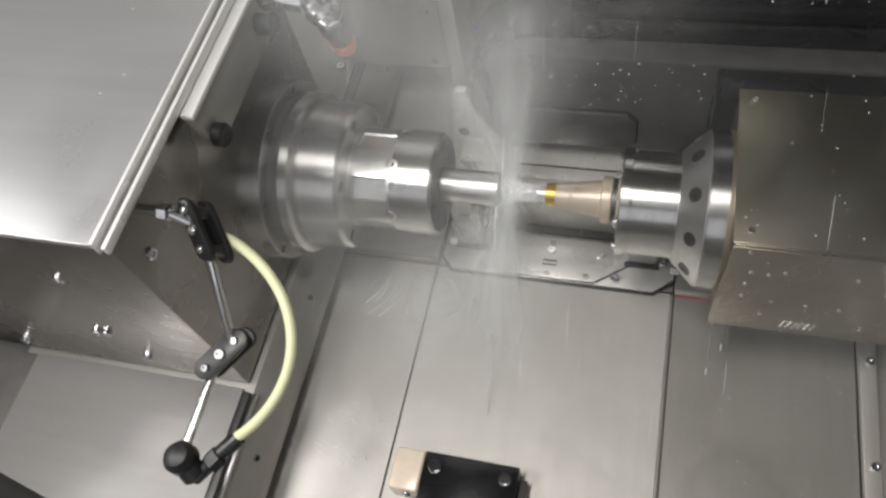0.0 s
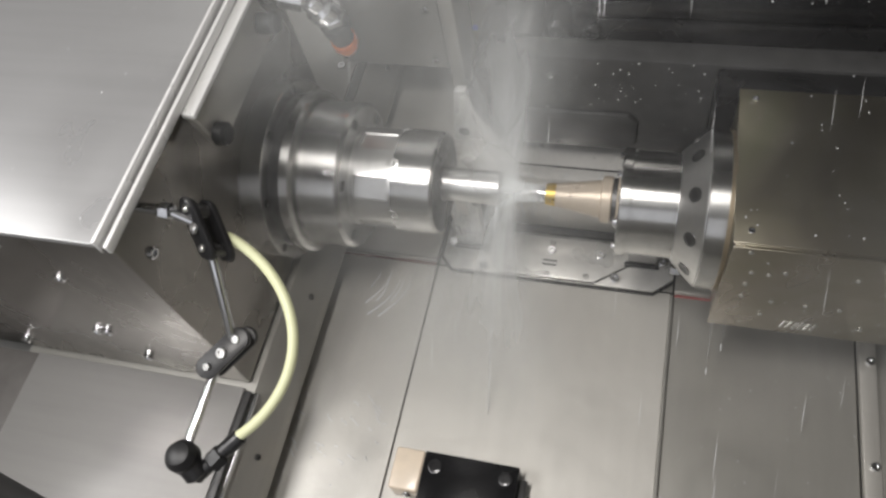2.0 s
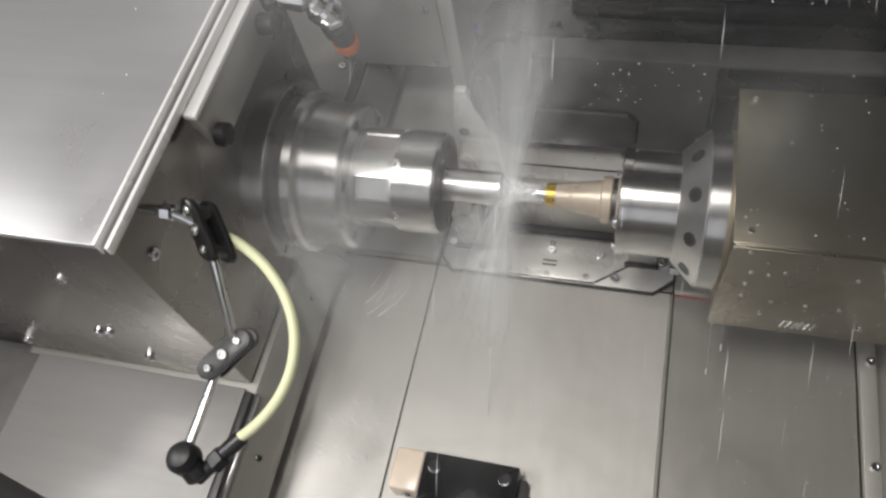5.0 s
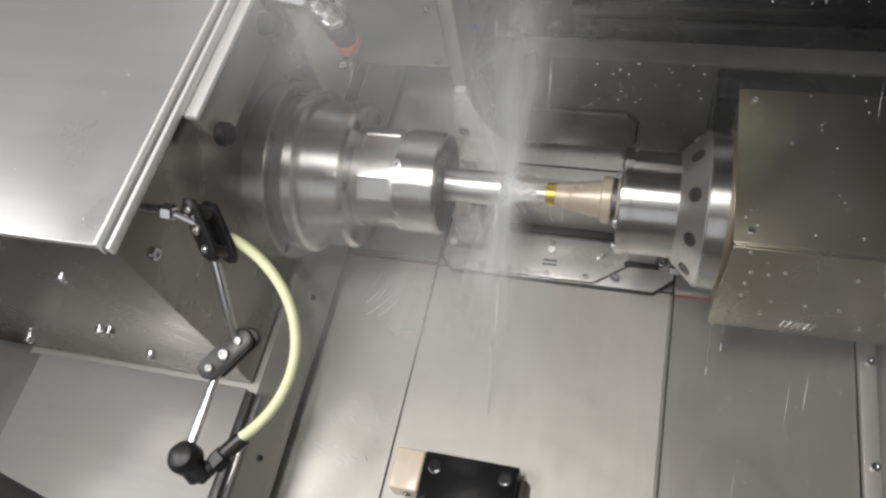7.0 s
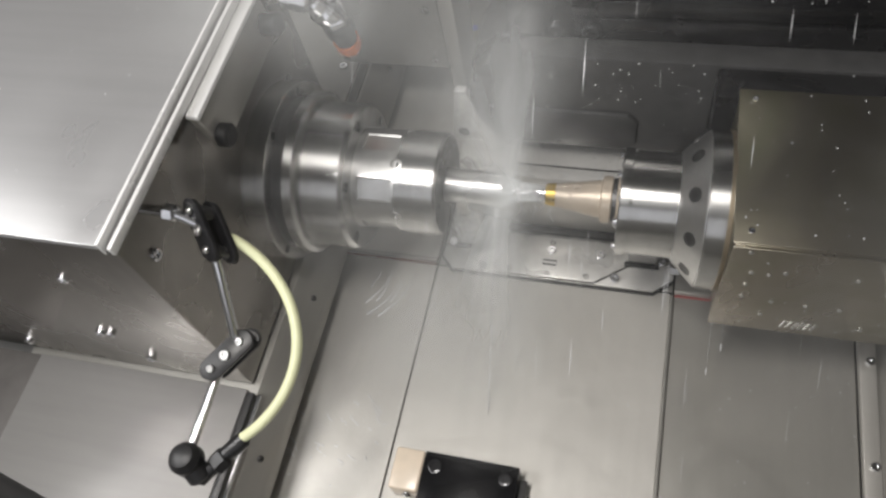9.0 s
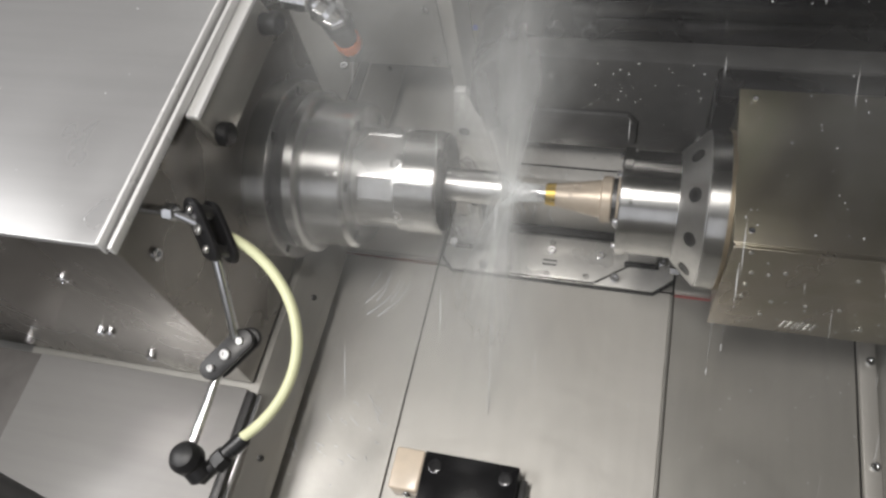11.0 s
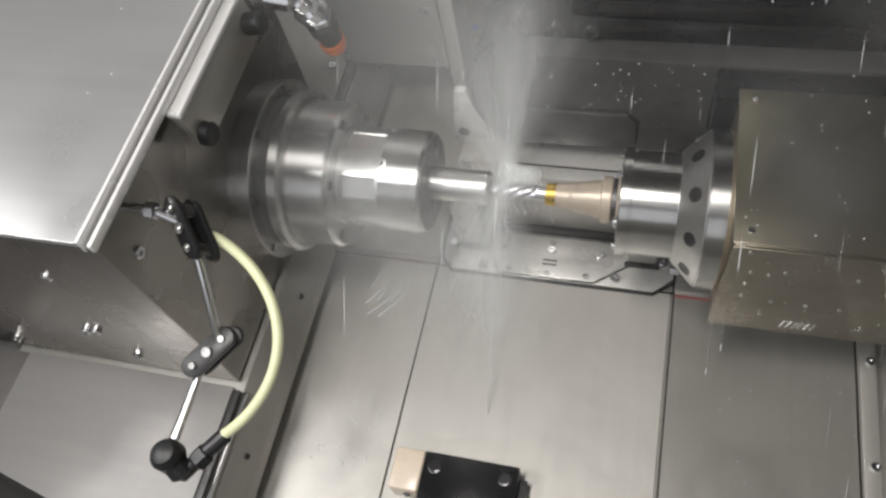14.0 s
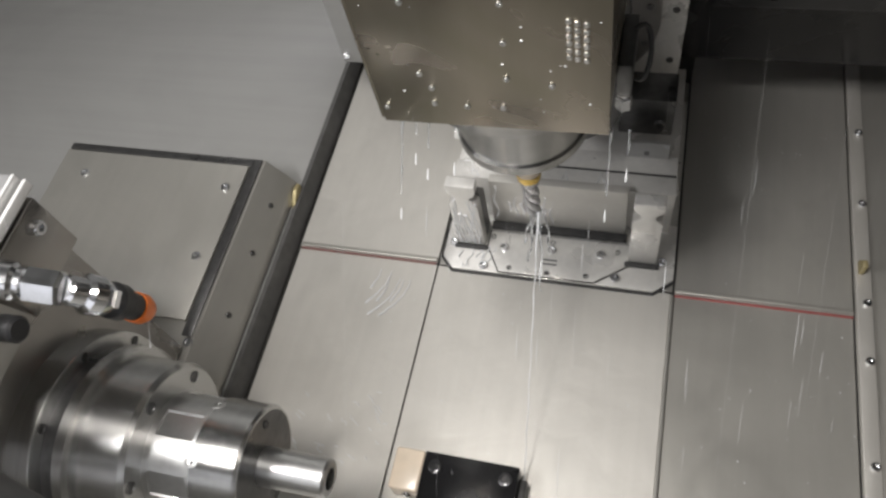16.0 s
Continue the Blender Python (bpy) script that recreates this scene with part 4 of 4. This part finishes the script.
def edge_drips(seed, threads):
    """Threads and falling beads of coolant under a corner of the cladding."""
    rng = random.Random(seed)
    dr = thing("edge_drips", "thin threads of coolant dripping off the cladding corner", "drips")
    for x, ln in threads:
        m = 12
        pts = [FALL * (ln * i / (m - 1)) + Vector((x + 0.0004 * math.sin(i * 1.7 + x * 90), 0, 0)) for i in range(m)]
        part("drip", tube(pts, [0.0016 - 0.0011 * min(1, i / 3) + 0.0003 * abs(math.sin(i * 2.1 + x * 50)) for i in range(m)], 8), CLEAR, dr)
        at = FALL * (ln + rng.uniform(0.012, 0.03)) + Vector((x, 0, 0))
        part("falling_bead", tube([at, at + FALL * 0.004, at + FALL * 0.010, at + FALL * 0.012], [0.0003, 0.0009, 0.0009, 0.0003], 8), WATER, dr)
    return dr


CLEAR, _n, _l, _p = node_mat("clear_water")
_p.inputs["Base Color"].default_value = (0.95, 0.97, 0.98, 1)
_p.inputs["Transmission Weight"].default_value, _p.inputs["Roughness"].default_value, _p.inputs["IOR"].default_value = 0.9, 0.03, 1.33


def beads(name, parent, place, count, seed, size=0.001):
    """Beads of coolant clinging to a surface: flattened domes."""
    rng = random.Random(seed)
    bm = bmesh.new()
    for k in range(count):
        m, n = place(rng)
        r = size * rng.choice((0.5, 0.6, 0.8, 1.2))
        q = n.to_track_quat("Z", "Y").to_matrix().to_4x4()
        bmesh.ops.create_icosphere(bm, subdivisions=1, radius=1.0,
                                   matrix=Matrix.Translation(m) @ q @ Matrix.Diagonal((r, r * rng.uniform(1, 1.8), r * 0.6, 1)))
    ob = finish(name, bm, WATER, parent)
    return tagged(ob, "clinging beads of coolant", kind="stuff")


def window_frame():
    """The rubber-edged frame of the door window, close in front of the eye at one corner."""
    m = CAMERA_POSE
    w = thing("window_1", "black rubber window edge of the machine door", "window", kind="structure")
    part("rubber_edge", rod(m @ Vector((-0.251, -0.054, -0.25)), m @ Vector((-0.077, -0.152, -0.25)), 0.030, 32), BLACK_RUBBER, w)
    return w


enclosure()
window_frame()
HEADSTOCK = headstock()
BAR = workpiece()
HEAD, TOOL = milling_head()
carrier()
fixture()
stop_block()
SPRAY = spray()
WISPS = [mist_cloud((-0.245, 0.67, 0.54), 0.30, 1, 0.34), mist_cloud((-0.02, 0.72, 0.60), 0.30, 2, 0.16), mist_cloud((-0.37, 0.62, 0.62), 0.25, 3, 0.46),
         mist_cloud((-0.24, 0.42, 0.40), 0.30, 4, 0.50), mist_cloud((0.22, 0.42, 0.52), 0.30, 6, 0.20)]
DRIPS = [edge_drips(31, ((0.0, 0.060), (0.016, 0.020))), edge_drips(32, ((0.006, 0.075), (0.020, 0.018), (0.032, 0.030), (0.058, 0.012)))]
SHOWERS = [drops(11, 24), drops(12, 24), drops(13, 24)]
STREAM = stream()
beads("water_beads", bpy.data.objects["floor"], lambda r: (Vector((r.uniform(0.09, 0.345), r.uniform(0.15, 0.95), 0.003)), Vector((0, 0, 1))), 90, 3)
beads("water_beads", bpy.data.objects["floor"], lambda r: (Vector((r.uniform(-0.55, 0.07), r.uniform(0.15, 0.585), 0.0)), Vector((0, 0, 1))), 130, 4)
beads("water_beads", HEAD, lambda r: (Vector((r.uniform(0.12, 0.34), 0.4838, AZ + r.uniform(-0.10, 0.10))) - PIVOT, Vector((0, -1, 0))), 30, 5)
beads("water_beads", HEAD, lambda r: (Vector((r.uniform(0.12, 0.34), r.uniform(0.49, 0.72), AZ + 0.107)) - PIVOT, Vector((0, 0, 1))), 40, 6, 0.001)
beads("water_beads", HEAD, lambda r: (Vector((r.uniform(-0.07, 0.5), -0.074, r.uniform(-0.08, 0.085))), Vector((0, -1, 0))), 55, 7, 0.0012)
beads("water_beads", HEAD, lambda r: (Vector((r.uniform(0.06, 0.5), r.uniform(-0.02, 0.05), 0.1455)), Vector((0, 0, 1))), 70, 9, 0.0012)
beads("water_beads", HEAD, lambda r: (Vector((r.uniform(0.0, 0.5), -0.0706, r.uniform(0.0, 0.078))), Vector((0, -1, 0))), 45, 10, 0.0012)


def rivulets():
    """Small raised runs of coolant on the floor sheet."""
    rng = random.Random(21)
    bms = []
    for k in range(6):
        x, y = -0.36 - 0.012 * k + rng.uniform(-0.006, 0.006), 0.575 - rng.uniform(0, 0.02)
        n = rng.randint(6, 12)
        pts = []
        for i in range(n):
            pts.append((x - 0.0016 * i * i / 4 + rng.uniform(-0.0012, 0.0012), y - 0.0075 * i, 0.0))
        bms.append(tube(pts, [0.0009 + 0.0019 * (i / n) ** 2 for i in range(n)], 8))
    for k in range(26):
        x, y = rng.uniform(-0.50, -0.34), rng.uniform(0.22, 0.36)
        bms.append(tube([(x + 0.004 * i + rng.uniform(-0.003, 0.003), y - 0.003 * i + rng.uniform(-0.003, 0.003), -0.0012) for i in range(rng.randint(2, 5))], 0.0009, 6))
    ob = finish("coolant_runs", join(*bms), WATER, bpy.data.objects["floor"])
    return tagged(ob, "small clear runs of coolant", kind="stuff")


rivulets()


def runoff():
    """Clear coolant running over the notched post, the back plate and the base of the fixture."""
    rng = random.Random(44)
    fx = bpy.data.objects["tool_fixture"]
    bms = []
    for k in range(9):
        x, z0 = -0.288 + 0.0048 * k, rng.uniform(0.10, 0.172)
        n = rng.randint(7, 12)
        bms.append(tube([(x + 0.0022 * math.sin(i * 0.9 + k), 0.6392, z0 - (z0 - 0.018) * i / (n - 1)) for i in range(n)],
                        [0.0008 + 0.0010 * abs(math.sin(i * 1.3 + k)) for i in range(n)], 8))
    for k in range(11):
        x, z0 = rng.uniform(-0.232, -0.130), rng.uniform(0.07, 0.13)
        n = rng.randint(5, 9)
        bms.append(tube([(x + 0.003 * math.sin(i * 0.8 + k), 0.6893, z0 - 0.008 * i) for i in range(n)], [0.0007 + 0.0010 * abs(math.sin(i + k)) for i in range(n)], 8))
    for k in range(12):
        x, y = rng.uniform(-0.30, -0.20), rng.uniform(0.60, 0.64)
        n = rng.randint(4, 8)
        bms.append(tube([(x + 0.004 * math.sin(i * 0.9 + k), y - 0.005 * i, 0.0128 if y - 0.005 * i > 0.594 else 0.0105) for i in range(n) if y - 0.005 * i > 0.593] or [(x, y, 0.0128), (x + 0.003, y + 0.004, 0.0128)],
                        0.0011, 8))
    for k in range(10):
        x, z = rng.uniform(-0.30, -0.06), rng.uniform(0.116, 0.126)
        bms.append(tube([(x + 0.006 * i, rng.uniform(0.706, 0.738), 0.1256) for i in range(3)], 0.0010, 8))
    ob = finish("coolant_film", join(*bms), WATER, fx)
    return tagged(ob, "clear coolant running down the post and plate", kind="stuff")


runoff()
FIX = bpy.data.objects["tool_fixture"]
beads("water_beads", FIX, lambda r: (Vector((r.uniform(-0.30, 0.07), r.uniform(0.595, 0.64), 0.0125)), Vector((0, 0, 1))), 40, 14)
beads("water_beads", FIX, lambda r: (Vector((r.uniform(-0.235, -0.01), 0.690, r.uniform(0.02, 0.135))), Vector((0, -1, 0))), 45, 15)
beads("water_beads", FIX, lambda r: (Vector((r.uniform(-0.30, 0.06), r.uniform(0.745, 0.79), 0.112)), Vector((0, 0, 1))), 30, 16)
beads("water_beads", HEADSTOCK, lambda r: (Vector((r.uniform(-0.9, -0.54), r.uniform(0.30, 0.72), 0.574)), Vector((0, 0, 1))), 30, 8)


def motions():
    slide = [(0, 0.0164, 0.0), (1, 0.0164, 0.0016), (2, 0.0178, 0.0016), (3, 0.0185, -0.0006), (4, 0.0192, -0.0008),
             (5.2, 0.020, 0.0008), (6.5, 0.021, 0.0020), (7.5, 0.0218, -0.0004), (9, 0.0230, 0.0), (10, 0.0230, 0.0006), (11.5, 0.0230, 0.0010),
             (12.5, 0.0234, -0.0004), (13.0, 0.0228, -0.0004), (13.6, 0.0216, -0.0004), (13.8, 0.008, 0.0), (13.9, 0.0005, 0.0), (14.0, 0.0, 0.0), (14.5, 0.0, 0.0),
             (14.6, -0.009, 0.0), (14.7, -0.055, 0.0), (14.8, -0.109, 0.0), (14.9, -0.1175, 0.0), (15.0, -0.1185, -0.0160),
             (15.1, -0.1182, -0.0805), (15.2, -0.1178, -0.1551), (15.3, -0.1170, -0.2275), (15.4, -0.1162, -0.2992), (15.5, -0.1155, -0.3711),
             (15.6, -0.1150, -0.4215), (15.7, -0.1147, -0.4385), (15.8, -0.1145, -0.4410), (16.0, -0.1145, -0.4415)]
    for ob in (HEADSTOCK, BAR):
        walk(ob, [(t, pose(x, y, 0)) for t, x, y in slide])
    px, py, pz = PIVOT
    # swivel: seconds, degrees, and the retreat of the whole head
    turn = [(0, 0, (0, 0, 0)), (14.9, 0, (0, 0, 0)), (15.0, 1.5, (0, 0, 0)), (15.1, 10, (0, 0, 0)), (15.2, 24.5, (0, 0, 0)), (15.3, 40.6, (-0.004, -0.008, 0.010)),
            (15.4, 54, (0.002, -0.014, 0.012)), (15.5, 70, (0.015, -0.028, 0.024)), (15.6, 83.8, (0.018, -0.052, 0.052)), (15.7, 89.6, (0.020, -0.053, 0.053)),
            (15.8, 90.4, (0.021, -0.053, 0.052)), (16.0, 90.8, (0.022, -0.055, 0.054))]
    walk(HEAD, [(t, pose(px + d[0], py + d[1], pz + d[2], 0, -a, 0)) for t, a, d in turn])
    at = TOOL.location.copy()
    rows, a, t = [], 0.0, 0.0
    while t < 16.01:
        rows.append((t, pose(at.x, at.y, at.z, a, 0, 0)))
        a += 77.0 if t < 13.9 else max(0.0, 77.0 - 120 * (t - 13.9))
        t = round(t + 0.1, 3)
    walk(TOOL, rows)

    # spray and mist drift with the air, then clear away upwards behind the rear cover
    rng = random.Random(5)
    home = Vector((-0.168, AY - 0.010, AZ + 0.014))
    walk(SPRAY, [(0, Matrix.Translation(home)), (13.8, Matrix.Translation(home)), (14.1, Matrix.Translation(home + Vector((-0.02, 0.06, 0.05)))),
                 (14.3, Matrix.Translation(home + Vector((-0.05, 0.75, 0.55)))), (14.5, Matrix.Translation(home + Vector((-0.05, 1.5, 0.9)))), (16, Matrix.Translation(home + Vector((-0.05, 1.5, 0.9))))])
    for k, veil in enumerate(VEILS):
        rows = []
        for i in range(161):
            rows.append((i / 10, pose(0, 0, 0, 29 + 7 * k + rng.uniform(-5, 5), 0, 0) @ pose(rng.uniform(-0.004, 0.004), 0, 0, 0, rng.uniform(-4, 4), 1.5 + rng.uniform(-3, 3))))
        walk(veil, rows)
    for i, ob in enumerate(WISPS):
        x, y, z = ob.location
        rows, swirl = [], 0.0
        face = lambda dx, dy, dz: Matrix.Translation((x + dx, y + dy, z + dz)) @ TO_EYE @ Matrix.Rotation(swirl, 4, "Z")
        for k in range(28):
            rows.append((k / 2, face(rng.uniform(-0.03, 0.03), rng.uniform(-0.03, 0.03), rng.uniform(-0.02, 0.02))))
            swirl += rng.uniform(0.15, 0.7)
        rows += [(13.75, face(0, 0, 0)), (14.1, face(0, 0.20, 0.16)), (14.55, face(0, 1.5, 0.8)), (16, face(0, 1.5, 0.8))]
        walk(ob, rows)
    for i, ob in enumerate(SHOWERS):
        rows, t = [], -0.25 * i
        while t < 16:
            for dt, d in ((0.0, -0.35), (0.72, 0.80)):
                if 0 <= t + dt <= 16:
                    rows.append((t + dt, Matrix.Translation(FALL * d)))
            t += 0.76
        if rows[0][0] > 0:
            rows.insert(0, (0.0, Matrix.Translation(FALL * (0.80 - 1.6 * rows[0][0]) if rows[0][0] < 0.7 else FALL * -0.35)))
        if rows[-1][0] < 16:
            rows.append((16.0, Matrix.Translation(FALL * 0.25)))
        walk(ob, rows)
    tip = Vector((-0.195, AY, AZ - 0.008)) - PIVOT
    rows = []
    for t, a, d in turn:
        p = PIVOT + Vector(d) + Matrix.Rotation(radians(-a), 3, "Y") @ tip
        rows.append((t, Matrix.Translation(p)))
    walk(STREAM, rows)
    # the drips hang under the two front corners of the cladding; those of the upper corner gather once it has turned down
    for ob, (x, z) in ((DRIPS[0], (0.118, AZ - 0.104)), (DRIPS[1], (0.118, AZ + 0.096))):
        rows = []
        for t, a, d in turn:
            p = PIVOT + Vector(d) + Matrix.Rotation(radians(-a), 3, "Y") @ (Vector((x, 0.487, z)) - PIVOT)
            if ob is DRIPS[1]:
                p = p + Matrix.Rotation(radians(-a), 3, "Y") @ Vector((0.06, 0.13, -0.03)) * max(0.0, min(1.0, (89 - a) / 20))
            rows.append((t, Matrix.Translation(p + Vector((0.004, 0.002, 0.001)))))
        walk(ob, rows)


motions()
